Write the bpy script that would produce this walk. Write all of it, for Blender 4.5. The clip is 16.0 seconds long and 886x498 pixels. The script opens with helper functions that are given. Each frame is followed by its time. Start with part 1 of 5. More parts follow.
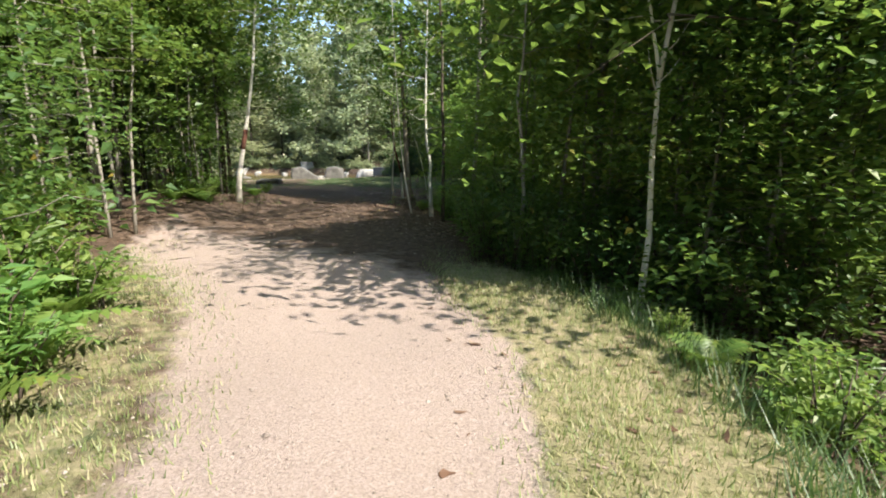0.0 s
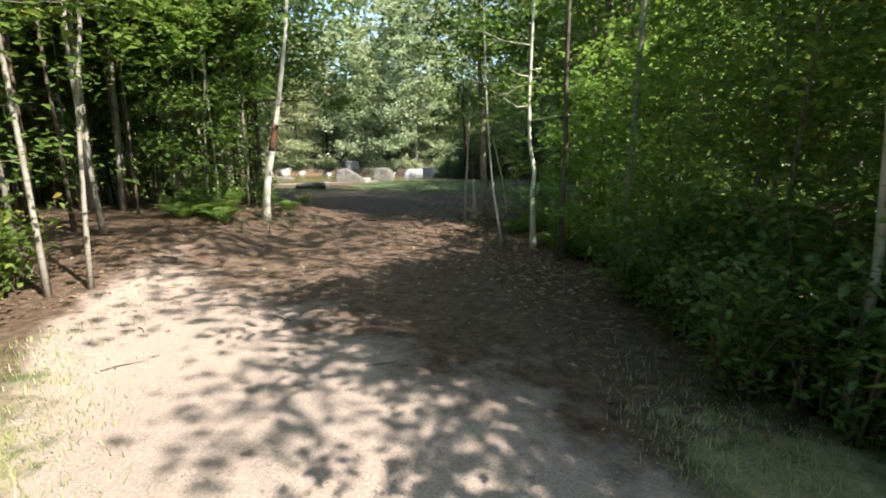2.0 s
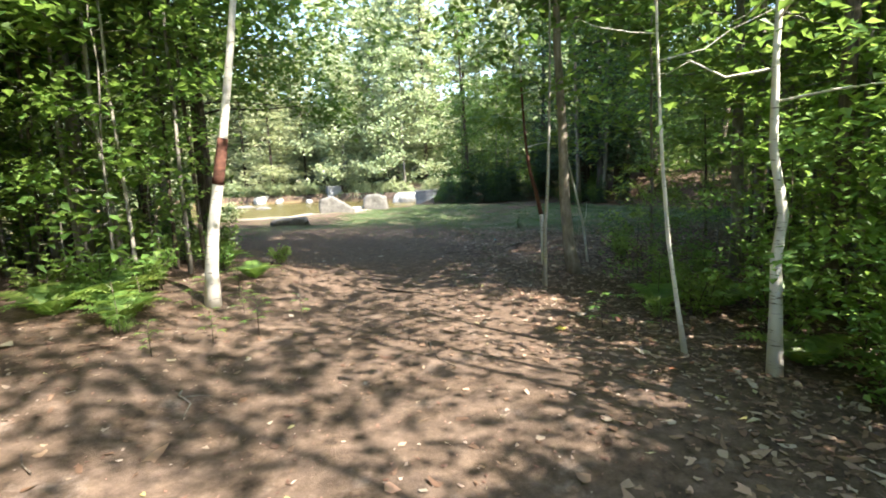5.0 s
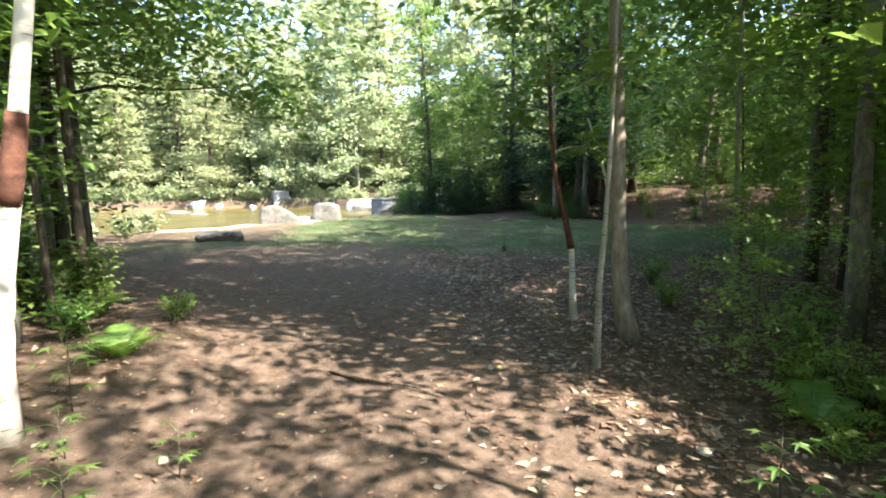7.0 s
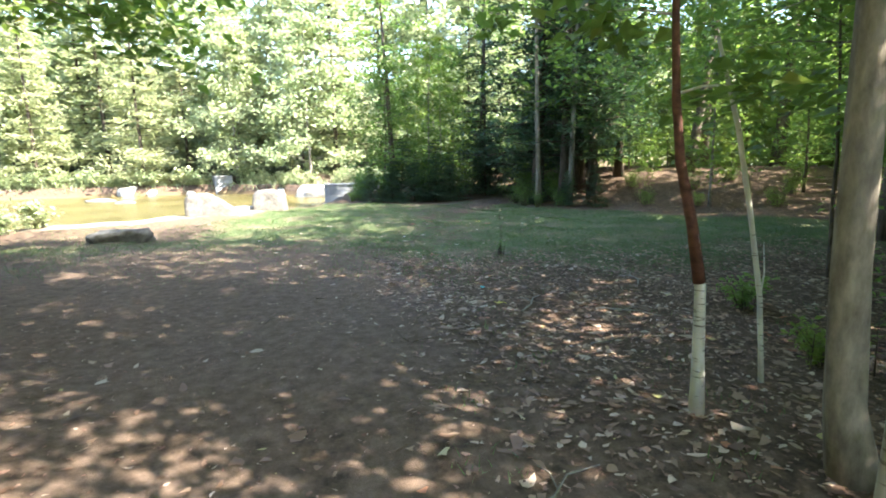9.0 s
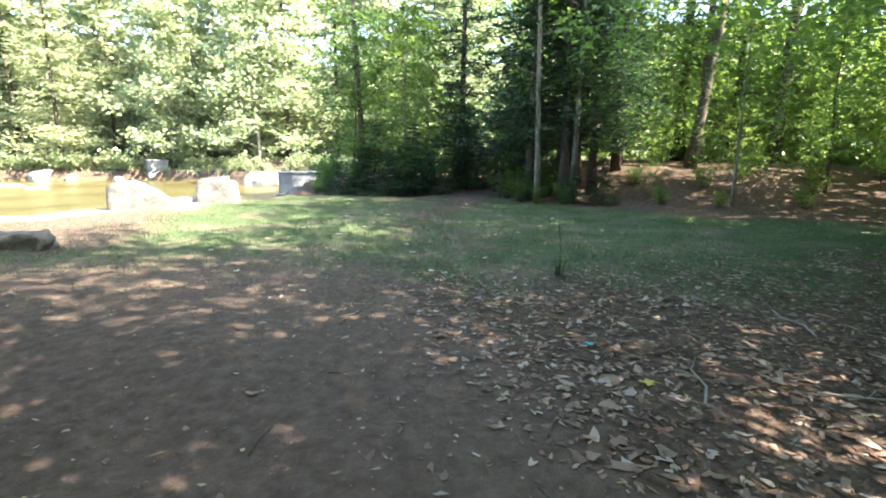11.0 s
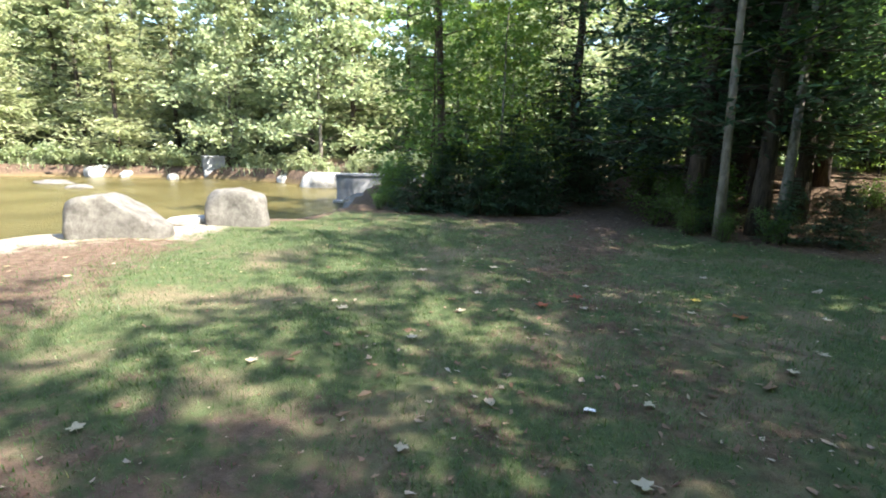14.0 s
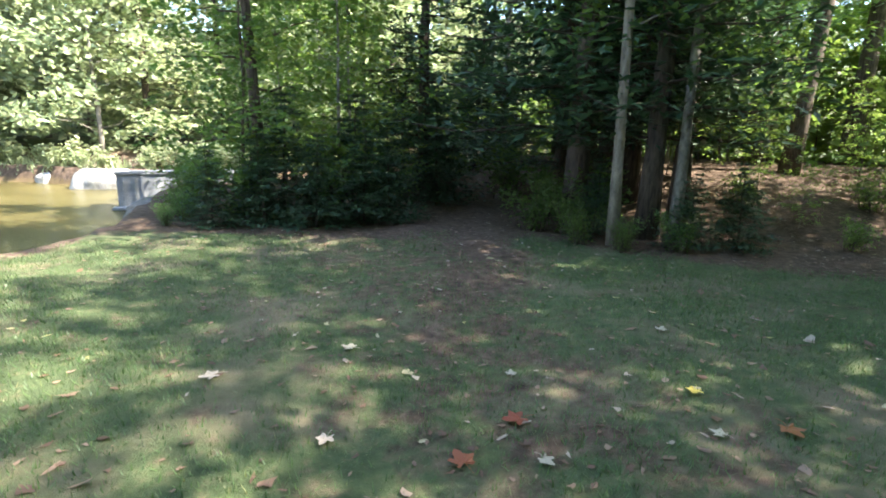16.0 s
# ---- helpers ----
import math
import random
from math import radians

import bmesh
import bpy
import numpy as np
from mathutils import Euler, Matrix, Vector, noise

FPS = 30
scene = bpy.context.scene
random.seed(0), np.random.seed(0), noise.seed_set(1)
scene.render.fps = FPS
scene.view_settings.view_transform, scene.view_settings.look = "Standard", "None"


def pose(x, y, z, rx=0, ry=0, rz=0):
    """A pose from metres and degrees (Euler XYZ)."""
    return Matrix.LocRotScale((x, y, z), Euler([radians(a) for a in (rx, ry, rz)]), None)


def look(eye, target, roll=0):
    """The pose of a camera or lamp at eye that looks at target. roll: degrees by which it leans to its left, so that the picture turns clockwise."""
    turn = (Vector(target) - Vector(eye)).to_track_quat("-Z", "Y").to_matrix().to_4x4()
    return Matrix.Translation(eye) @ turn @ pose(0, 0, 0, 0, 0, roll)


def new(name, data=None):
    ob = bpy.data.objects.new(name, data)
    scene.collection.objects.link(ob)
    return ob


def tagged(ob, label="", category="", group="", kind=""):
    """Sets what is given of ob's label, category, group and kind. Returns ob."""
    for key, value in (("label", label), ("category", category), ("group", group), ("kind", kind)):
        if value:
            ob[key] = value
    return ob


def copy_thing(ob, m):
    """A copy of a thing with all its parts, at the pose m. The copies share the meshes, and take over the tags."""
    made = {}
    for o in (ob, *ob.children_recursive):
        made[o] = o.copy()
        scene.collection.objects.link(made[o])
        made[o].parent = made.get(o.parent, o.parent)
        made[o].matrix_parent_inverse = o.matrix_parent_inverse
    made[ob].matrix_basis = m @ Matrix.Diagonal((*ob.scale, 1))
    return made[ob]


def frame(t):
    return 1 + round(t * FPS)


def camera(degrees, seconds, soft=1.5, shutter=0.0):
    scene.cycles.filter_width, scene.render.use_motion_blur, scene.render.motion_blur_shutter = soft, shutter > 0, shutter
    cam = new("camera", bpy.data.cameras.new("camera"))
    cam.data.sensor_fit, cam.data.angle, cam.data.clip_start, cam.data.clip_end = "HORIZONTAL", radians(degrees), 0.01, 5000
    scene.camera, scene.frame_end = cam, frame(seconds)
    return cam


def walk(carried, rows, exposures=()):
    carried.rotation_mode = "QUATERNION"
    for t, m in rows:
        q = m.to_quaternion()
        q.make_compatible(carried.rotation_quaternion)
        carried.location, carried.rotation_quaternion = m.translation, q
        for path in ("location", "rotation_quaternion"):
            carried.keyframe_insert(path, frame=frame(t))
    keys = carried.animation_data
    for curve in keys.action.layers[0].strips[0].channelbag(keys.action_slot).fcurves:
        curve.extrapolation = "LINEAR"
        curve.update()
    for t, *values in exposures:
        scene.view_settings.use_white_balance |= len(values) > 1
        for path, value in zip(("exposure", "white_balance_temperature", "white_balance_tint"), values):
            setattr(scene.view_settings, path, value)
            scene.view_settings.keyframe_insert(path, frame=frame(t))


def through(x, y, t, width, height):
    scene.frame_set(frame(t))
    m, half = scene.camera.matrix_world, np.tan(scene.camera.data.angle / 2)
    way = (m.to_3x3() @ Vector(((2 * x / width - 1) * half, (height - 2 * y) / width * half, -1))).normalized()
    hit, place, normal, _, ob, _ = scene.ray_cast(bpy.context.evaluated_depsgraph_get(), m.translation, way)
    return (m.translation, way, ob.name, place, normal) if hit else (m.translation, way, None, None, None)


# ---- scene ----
cam = camera(83.3, 16.0, soft=1.9)
PATH = [
    (0, (0.051, -0.156, 1.337), (0.061, 1.81, 0.967), 0.0),
    (0.5, (-0.172, 0.787, 1.382), (-0.201, 2.746, 0.979), 0.1),
    (1, (-0.462, 1.693, 1.395), (-0.548, 3.649, 0.986), -0.3),
    (1.5, (-0.769, 2.494, 1.446), (-0.961, 4.446, 1.058), 0.3),
    (2, (-0.931, 3.322, 1.434), (-1.087, 5.28, 1.055), -0.3),
    (2.5, (-1.167, 4.08, 1.518), (-1.305, 6.037, 1.13), -0.2),
    (3, (-1.534, 4.77, 1.579), (-1.71, 6.724, 1.191), -1.3),
    (3.5, (-1.828, 5.534, 1.554), (-2.098, 7.487, 1.217), -2.0),
    (4, (-2.049, 6.235, 1.559), (-2.297, 8.195, 1.247), -2.2),
    (4.2, (-2.093, 6.491, 1.519), (-2.317, 8.455, 1.214), -2.3),
    (6.3, (-2.708, 8.996, 1.572), (-2.625, 10.971, 1.266), -2.2),
    (6.5, (-2.72, 9.272, 1.589), (-2.674, 11.249, 1.288), -2.1),
    (7, (-2.796, 9.923, 1.601), (-2.683, 11.899, 1.314), -1.0),
    (7.5, (-2.778, 10.592, 1.608), (-2.588, 12.565, 1.347), -1.7),
    (8, (-2.742, 11.233, 1.595), (-2.464, 13.198, 1.35), -1.3),
    (8.5, (-2.772, 11.949, 1.55), (-2.492, 13.905, 1.238), -1.1),
    (10.8, (-3.647, 14.772, 1.468), (-3.289, 16.701, 1.081), 0.3),
    (11, (-3.621, 15.071, 1.453), (-3.137, 16.971, 1.064), 0.5),
    (11.5, (-3.536, 15.848, 1.436), (-2.832, 17.672, 1.012), 0.1),
    (12, (-3.528, 16.705, 1.459), (-2.813, 18.533, 1.075), 0.9),
    (12.5, (-3.462, 17.516, 1.452), (-2.807, 19.356, 1.024), -0.6),
    (13, (-3.443, 18.3, 1.478), (-2.868, 20.165, 1.044), 1.1),
    (13.5, (-3.416, 19.196, 1.477), (-2.982, 21.109, 1.084), 0.2),
    (14, (-3.493, 20.026, 1.518), (-3.257, 21.971, 1.115), 1.2),
    (14.5, (-3.517, 20.742, 1.529), (-3.251, 22.691, 1.169), 1.8),
    (15, (-3.417, 21.418, 1.545), (-2.952, 23.326, 1.168), 2.8),
    (15.5, (-3.305, 21.993, 1.532), (-2.63, 23.817, 1.063), 0.6),
    (16, (-2.964, 22.714, 1.507), (-2.121, 24.477, 1.079), 1.3),
]
EXPOSURES = [(0, 1.35), (1.5, 1.5), (2.5, 1.9), (3.5, 2.25), (4.2, 2.35), (6.5, 2.68), (7.5, 2.8), (8.5, 3.2), (11, 3.2), (12, 3.05), (13.5, 2.55), (14.5, 2.35), (15, 2.35), (16, 2.85)]
walk(cam, [(t, look(eye, aim, roll)) for t, eye, aim, roll in PATH], EXPOSURES)

# ---------------------------------------------------------------- sky and sun
SUN_AZ, SUN_EL = radians(123), radians(48)      # from +y towards +x
world = bpy.data.worlds.new("sky")
world.use_nodes = True
scene.world = world
wn = world.node_tree
sky = wn.nodes.new("ShaderNodeTexSky")
sky.sky_type, sky.sun_disc = "NISHITA", False
sky.sun_elevation, sky.sun_rotation = SUN_EL, SUN_AZ
wn.links.new(sky.outputs[0], wn.nodes["Background"].inputs[0])
wn.nodes["Background"].inputs[1].default_value = 0.15
sun = new("sun", bpy.data.lights.new("sun", "SUN"))
sun.data.energy, sun.data.angle, sun.data.color = 5.0, radians(0.6), (1.0, 0.93, 0.82)
to_sun = Vector((math.sin(SUN_AZ) * math.cos(SUN_EL), math.cos(SUN_AZ) * math.cos(SUN_EL), math.sin(SUN_EL)))
sun.matrix_world = look((20, 20, 40), Vector((20, 20, 40)) - to_sun)

rng = np.random.default_rng(7)


# ---------------------------------------------------------------- materials
def material(name):
    m = bpy.data.materials.new(name)
    m.use_nodes = True
    m.node_tree.nodes.clear()
    return m, m.node_tree.nodes, m.node_tree.links


def ramp(nodes, stops):
    r = nodes.new("ShaderNodeValToRGB")
    while len(r.color_ramp.elements) < len(stops):
        r.color_ramp.elements.new(0.5)
    for e, (p, c) in zip(r.color_ramp.elements, stops):
        e.position, e.color = p, (*c, 1)
    return r


def noise_tex(nodes, links, scale, detail=4, coord=None, stretch=None, rough=0.55):
    n = nodes.new("ShaderNodeTexNoise")
    n.inputs["Scale"].default_value, n.inputs["Detail"].default_value = scale, detail
    n.inputs["Roughness"].default_value = rough
    if coord is None:
        coord = nodes.new("ShaderNodeTexCoord").outputs["Object"]
    if stretch:
        mp = nodes.new("ShaderNodeMapping")
        mp.inputs["Scale"].default_value = stretch
        links.new(coord, mp.inputs["Vector"])
        coord = mp.outputs[0]
    links.new(coord, n.inputs["Vector"])
    return n


def mix(nodes, links, fac, a, b, how="MIX"):
    m = nodes.new("ShaderNodeMix")
    m.data_type, m.blend_type = "RGBA", how
    for sock, v in ((m.inputs[0], fac), (m.inputs[6], a), (m.inputs[7], b)):
        if isinstance(v, (int, float)):
            sock.default_value = v
        elif isinstance(v, tuple):
            sock.default_value = (*v, 1)
        else:
            links.new(v, sock)
    return m.outputs[2]


def math_node(nodes, links, op, a, b=0.0):
    m = nodes.new("ShaderNodeMath")
    m.operation = op
    for sock, v in ((m.inputs[0], a), (m.inputs[1], b)):
        if isinstance(v, (int, float)):
            sock.default_value = v
        else:
            links.new(v, sock)
    return m.outputs[0]


def finish(nodes, links, colour, rough=0.8, bump=None, strength=0.4, dist=0.01, specular=0.3):
    p = nodes.new("ShaderNodeBsdfPrincipled")
    if isinstance(colour, tuple):
        p.inputs["Base Color"].default_value = (*colour, 1)
    else:
        links.new(colour, p.inputs["Base Color"])
    p.inputs["Roughness"].default_value = rough
    p.inputs["Specular IOR Level"].default_value = specular
    if bump is not None:
        b = nodes.new("ShaderNodeBump")
        b.inputs["Strength"].default_value, b.inputs["Distance"].default_value = strength, dist
        links.new(bump, b.inputs["Height"])
        links.new(b.outputs[0], p.inputs["Normal"])
    o = nodes.new("ShaderNodeOutputMaterial")
    links.new(p.outputs[0], o.inputs[0])
    return p


def leaf_material(name, stops, through_colour, through=0.42, rough=0.45):
    """Leaves: each one its own tint, letting light through."""
    m, n, l = material(name)
    g = n.new("ShaderNodeNewGeometry")
    r = ramp(n, stops)
    l.new(g.outputs["Random Per Island"], r.inputs[0])
    info = n.new("ShaderNodeObjectInfo")
    nz = noise_tex(n, l, 1.3, 2)
    tone = math_node(n, l, "MULTIPLY_ADD", nz.outputs[0], 0.5)
    tone.node.inputs[2].default_value = 0.72
    hue = n.new("ShaderNodeHueSaturation")
    l.new(r.outputs[0], hue.inputs["Color"])
    l.new(tone, hue.inputs["Value"])
    shift = math_node(n, l, "MULTIPLY_ADD", info.outputs["Random"], 0.05)
    shift.node.inputs[2].default_value = 0.475
    l.new(shift, hue.inputs["Hue"])
    p = n.new("ShaderNodeBsdfPrincipled")
    l.new(hue.outputs[0], p.inputs["Base Color"])
    p.inputs["Roughness"].default_value, p.inputs["Specular IOR Level"].default_value = rough, 0.45
    t = n.new("ShaderNodeBsdfTranslucent")
    l.new(mix(n, l, 0.55, hue.outputs[0], through_colour), t.inputs["Color"])
    s = n.new("ShaderNodeMixShader")
    s.inputs[0].default_value = through
    l.new(p.outputs[0], s.inputs[1])
    l.new(t.outputs[0], s.inputs[2])
    o = n.new("ShaderNodeOutputMaterial")
    l.new(s.outputs[0], o.inputs[0])
    return m


LEAF = leaf_material("maple_leaf", [(0.0, (0.070, 0.128, 0.030)), (0.45, (0.112, 0.192, 0.043)), (0.8, (0.165, 0.245, 0.054)), (0.97, (0.23, 0.26, 0.06)), (1.0, (0.28, 0.22, 0.04))], (0.28, 0.42, 0.07), 0.48)
LEAF_DEEP = leaf_material("understorey_leaf", [(0.0, (0.056, 0.110, 0.034)), (0.6, (0.095, 0.168, 0.047)), (1.0, (0.150, 0.215, 0.056))], (0.24, 0.39, 0.07), 0.48)
# herb tint; on saplings and undergrowth this paler colour stands in for sunlight
LEAF_LIGHT = leaf_material("herb_and_brightened_leaf", [(0.0, (0.085, 0.165, 0.038)), (0.6, (0.145, 0.245, 0.057)), (1.0, (0.23, 0.32, 0.085))], (0.36, 0.52, 0.09), 0.48)
# paler than real foliage: strong sun and overexposure are put into this colour
LEAF_FAR = leaf_material("overexposed_riverside_leaf", [(0.0, (0.17, 0.215, 0.115)), (0.5, (0.29, 0.345, 0.185)), (0.85, (0.38, 0.42, 0.245)), (1.0, (0.45, 0.46, 0.30))], (0.55, 0.61, 0.32), 0.45)
NEEDLE = leaf_material("pine_needle", [(0.0, (0.022, 0.054, 0.030)), (0.6, (0.038, 0.084, 0.044)), (1.0, (0.065, 0.120, 0.052))], (0.09, 0.19, 0.06), 0.25)
GRASS = leaf_material("grass_blade", [(0.0, (0.050, 0.095, 0.034)), (0.6, (0.080, 0.130, 0.046)), (0.9, (0.11, 0.16, 0.052)), (1.0, (0.24, 0.21, 0.11))], (0.16, 0.28, 0.06), 0.35)
GRASS_DRY = leaf_material("dry_verge_grass", [(0.0, (0.13, 0.18, 0.055)), (0.45, (0.24, 0.27, 0.10)), (0.8, (0.36, 0.34, 0.17)), (1.0, (0.45, 0.38, 0.24))], (0.38, 0.42, 0.14), 0.35)
DRY_LEAF = leaf_material("fallen_leaf", [(0.0, (0.085, 0.05, 0.032)), (0.4, (0.15, 0.086, 0.052)), (0.8, (0.25, 0.172, 0.115)), (0.96, (0.40, 0.34, 0.27)), (1.0, (0.36, 0.34, 0.10))], (0.30, 0.17, 0.08), 0.15, 0.6)
PALE_DRY_LEAF = leaf_material("pale_dry_leaf", [(0.0, (0.10, 0.058, 0.036)), (0.35, (0.19, 0.115, 0.072)), (0.7, (0.31, 0.212, 0.145)), (0.94, (0.46, 0.37, 0.28)), (1.0, (0.34, 0.13, 0.06))], (0.32, 0.19, 0.09), 0.15, 0.6)


def bark(name, dark, light, scale=(9, 9, 1.6), strength=0.8):
    m, n, l = material(name)
    a = noise_tex(n, l, 3.0, 6, stretch=scale, rough=0.65)
    b = noise_tex(n, l, 1.1, 3)
    r = ramp(n, [(0.32, dark), (0.68, light)])
    l.new(a.outputs[0], r.inputs[0])
    moss = ramp(n, [(0.55, (0, 0, 0)), (0.75, (1, 1, 1))])
    l.new(b.outputs[0], moss.inputs[0])
    f = math_node(n, l, "MULTIPLY", moss.outputs[0], 0.45)
    c = mix(n, l, f, r.outputs[0], (0.14, 0.15, 0.10))
    finish(n, l, c, 0.9, a.outputs[0], strength, 0.02)
    return m


def birch_bark(name, base, marks, amount=0.60):
    m, n, l = material(name)
    a = noise_tex(n, l, 2.0, 5, stretch=(5, 5, 34), rough=0.6)
    b = noise_tex(n, l, 2.6, 4, stretch=(1.5, 1.5, 1))
    r = ramp(n, [(amount, (0, 0, 0)), (amount + 0.07, (1, 1, 1))])
    l.new(a.outputs[0], r.inputs[0])
    tone = ramp(n, [(0.3, tuple(v * 0.62 for v in base)), (0.7, base)])
    l.new(b.outputs[0], tone.inputs[0])
    finish(n, l, mix(n, l, r.outputs[0], tone.outputs[0], marks), 0.7, a.outputs[0], 0.25, 0.006)
    return m


BARK = bark("brown_bark", (0.035, 0.026, 0.020), (0.16, 0.125, 0.095))
BARK_GREY = bark("grey_bark", (0.09, 0.08, 0.068), (0.27, 0.245, 0.205), (5, 5, 2.5), 0.4)
BARK_PINE = bark("pine_bark", (0.022, 0.017, 0.014), (0.12, 0.09, 0.07), (8, 8, 1.2), 1.0)
BIRCH = birch_bark("birch_bark", (0.68, 0.63, 0.55), (0.09, 0.07, 0.06))
PALE_BARK = birch_bark("pale_sapling_bark", (0.34, 0.31, 0.26), (0.11, 0.09, 0.07), 0.57)
PEELED = bark("peeled_red_bark", (0.045, 0.020, 0.014), (0.155, 0.066, 0.043), (4, 4, 6), 0.4)
BARK_SMOOTH = bark("smooth_brown_bark", (0.11, 0.09, 0.07), (0.29, 0.245, 0.195), (5, 5, 2.0), 0.35)


def stone(name, dark, light, scale=6.0, strength=0.6):
    m, n, l = material(name)
    a = noise_tex(n, l, scale, 8, rough=0.7)
    b = noise_tex(n, l, scale * 0.3, 4)
    v = noise_tex(n, l, scale * 14, 3)
    r = ramp(n, [(0.3, dark), (0.66, light)])
    l.new(a.outputs[0], r.inputs[0])
    c = mix(n, l, math_node(n, l, "MULTIPLY", b.outputs[0], 0.6), r.outputs[0], tuple(x * 0.55 for x in dark))
    c = mix(n, l, 0.35, c, v.outputs[0], "OVERLAY")
    finish(n, l, c, 0.88, a.outputs[0], strength, 0.03)
    return m


STONE = stone("granite", (0.065, 0.06, 0.054), (0.23, 0.22, 0.20))
STONE_WET = stone("river_stone", (0.24, 0.23, 0.21), (0.56, 0.54, 0.50))
CONCRETE = stone("old_concrete", (0.17, 0.18, 0.19), (0.38, 0.385, 0.39), 3.0, 0.4)


def ground_material():
    m, n, l = material("forest_ground")
    co = n.new("ShaderNodeTexCoord").outputs["Object"]

    def mask(name, spread, scale):
        a = n.new("ShaderNodeAttribute")
        a.attribute_name = name
        nz = noise_tex(n, l, scale, 6, co, rough=0.7)
        s = math_node(n, l, "SUBTRACT", nz.outputs[0], 0.5)
        s = math_node(n, l, "MULTIPLY_ADD", s, spread)
        l.new(a.outputs["Fac"], s.node.inputs[2])
        r = ramp(n, [(0.38, (0, 0, 0)), (0.62, (1, 1, 1))])
        l.new(s, r.inputs[0])
        return r.outputs[0]

    grain = noise_tex(n, l, 70, 5, co, rough=0.75)
    patch = noise_tex(n, l, 0.9, 5, co)
    mid = noise_tex(n, l, 9, 6, co, rough=0.7)
    # leaf mould between the trees
    mould = ramp(n, [(0.3, (0.035, 0.025, 0.018)), (0.5, (0.100, 0.068, 0.048)), (0.72, (0.18, 0.128, 0.092))])
    l.new(mid.outputs[0], mould.inputs[0])
    # trodden brown earth
    soil = ramp(n, [(0.3, (0.078, 0.054, 0.041)), (0.7, (0.180, 0.128, 0.097))])
    l.new(mid.outputs[0], soil.inputs[0])
    # pinkish fine gravel
    grav = ramp(n, [(0.3, (0.22, 0.172, 0.150)), (0.5, (0.34, 0.272, 0.240)), (0.72, (0.44, 0.368, 0.332))])
    l.new(grain.outputs[0], grav.inputs[0])
    gravel = mix(n, l, math_node(n, l, "MULTIPLY", patch.outputs[0], 0.55), grav.outputs[0], (0.31, 0.24, 0.19))
    turf = ramp(n, [(0.3, (0.048, 0.064, 0.030)), (0.53, (0.074, 0.098, 0.043)), (0.74, (0.15, 0.124, 0.074))])
    l.new(mid.outputs[0], turf.inputs[0])
    bare = ramp(n, [(0.50, (0, 0, 0)), (0.64, (1, 1, 1))])
    l.new(patch.outputs[0], bare.inputs[0])
    turf_c = mix(n, l, math_node(n, l, "MULTIPLY", bare.outputs[0], 0.55), turf.outputs[0], (0.21, 0.155, 0.11))
    c = mix(n, l, mask("soil", 1.1, 2.6), mould.outputs[0], soil.outputs[0])
    c = mix(n, l, mask("gravel", 0.9, 2.0), c, gravel)
    c = mix(n, l, mask("grass", 1.4, 3.2), c, turf_c)
    straw = ramp(n, [(0.32, (0.15, 0.155, 0.065)), (0.5, (0.25, 0.225, 0.125)), (0.68, (0.37, 0.30, 0.20))])
    l.new(mid.outputs[0], straw.inputs[0])
    c = mix(n, l, mask("verge", 1.2, 3.6), c, straw.outputs[0])
    c = mix(n, l, mask("sand", 0.9, 2.6), c, mix(n, l, mid.outputs[0], (0.26, 0.22, 0.17), (0.44, 0.385, 0.32)))
    c = mix(n, l, mask("bed", 0.2, 3.0), c, (0.16, 0.115, 0.06))
    c = mix(n, l, 0.3, c, grain.outputs[0], "OVERLAY")
    h = math_node(n, l, "MULTIPLY_ADD", mid.outputs[0], 0.7)
    l.new(grain.outputs[0], h.node.inputs[2])
    finish(n, l, c, 0.95, h, 0.7, 0.025, 0.15)
    return m


GROUND = ground_material()


def water_material():
    m, n, l = material("brown_river_water")
    co = n.new("ShaderNodeTexCoord").outputs["Object"]
    a = noise_tex(n, l, 1.6, 4, co, stretch=(0.7, 2.2, 1))
    b = noise_tex(n, l, 9, 3, co, stretch=(0.6, 1.6, 1))
    h = math_node(n, l, "MULTIPLY_ADD", b.outputs[0], 0.35)
    l.new(a.outputs[0], h.node.inputs[2])
    r = ramp(n, [(0.35, (0.062, 0.052, 0.020)), (0.7, (0.110, 0.092, 0.038))])
    l.new(noise_tex(n, l, 0.35, 4, co).outputs[0], r.inputs[0])
    p = finish(n, l, r.outputs[0], 0.24, h, 0.6, 0.14, 0.5)
    p.inputs["IOR"].default_value = 1.33
    return m


WATER = water_material()


# ---------------------------------------------------------------- mesh tools
def mesh_of(name, verts, faces, mat, smooth=False):
    me = bpy.data.meshes.new(name)
    me.from_pydata([tuple(v) for v in np.asarray(verts, float).tolist()], [], [tuple(f) for f in faces])
    me.materials.append(mat)
    if smooth:
        me.shade_smooth()
    me.update()
    return me


def part(name, me, parent, label=""):
    ob = new(name, me)
    ob.parent = parent
    return tagged(ob, label)


def thing(name, label, category, group="", at=None, kind=""):
    ob = new(name)
    if at is not None:
        ob.matrix_world = at
    return tagged(ob, label, category, group, kind)


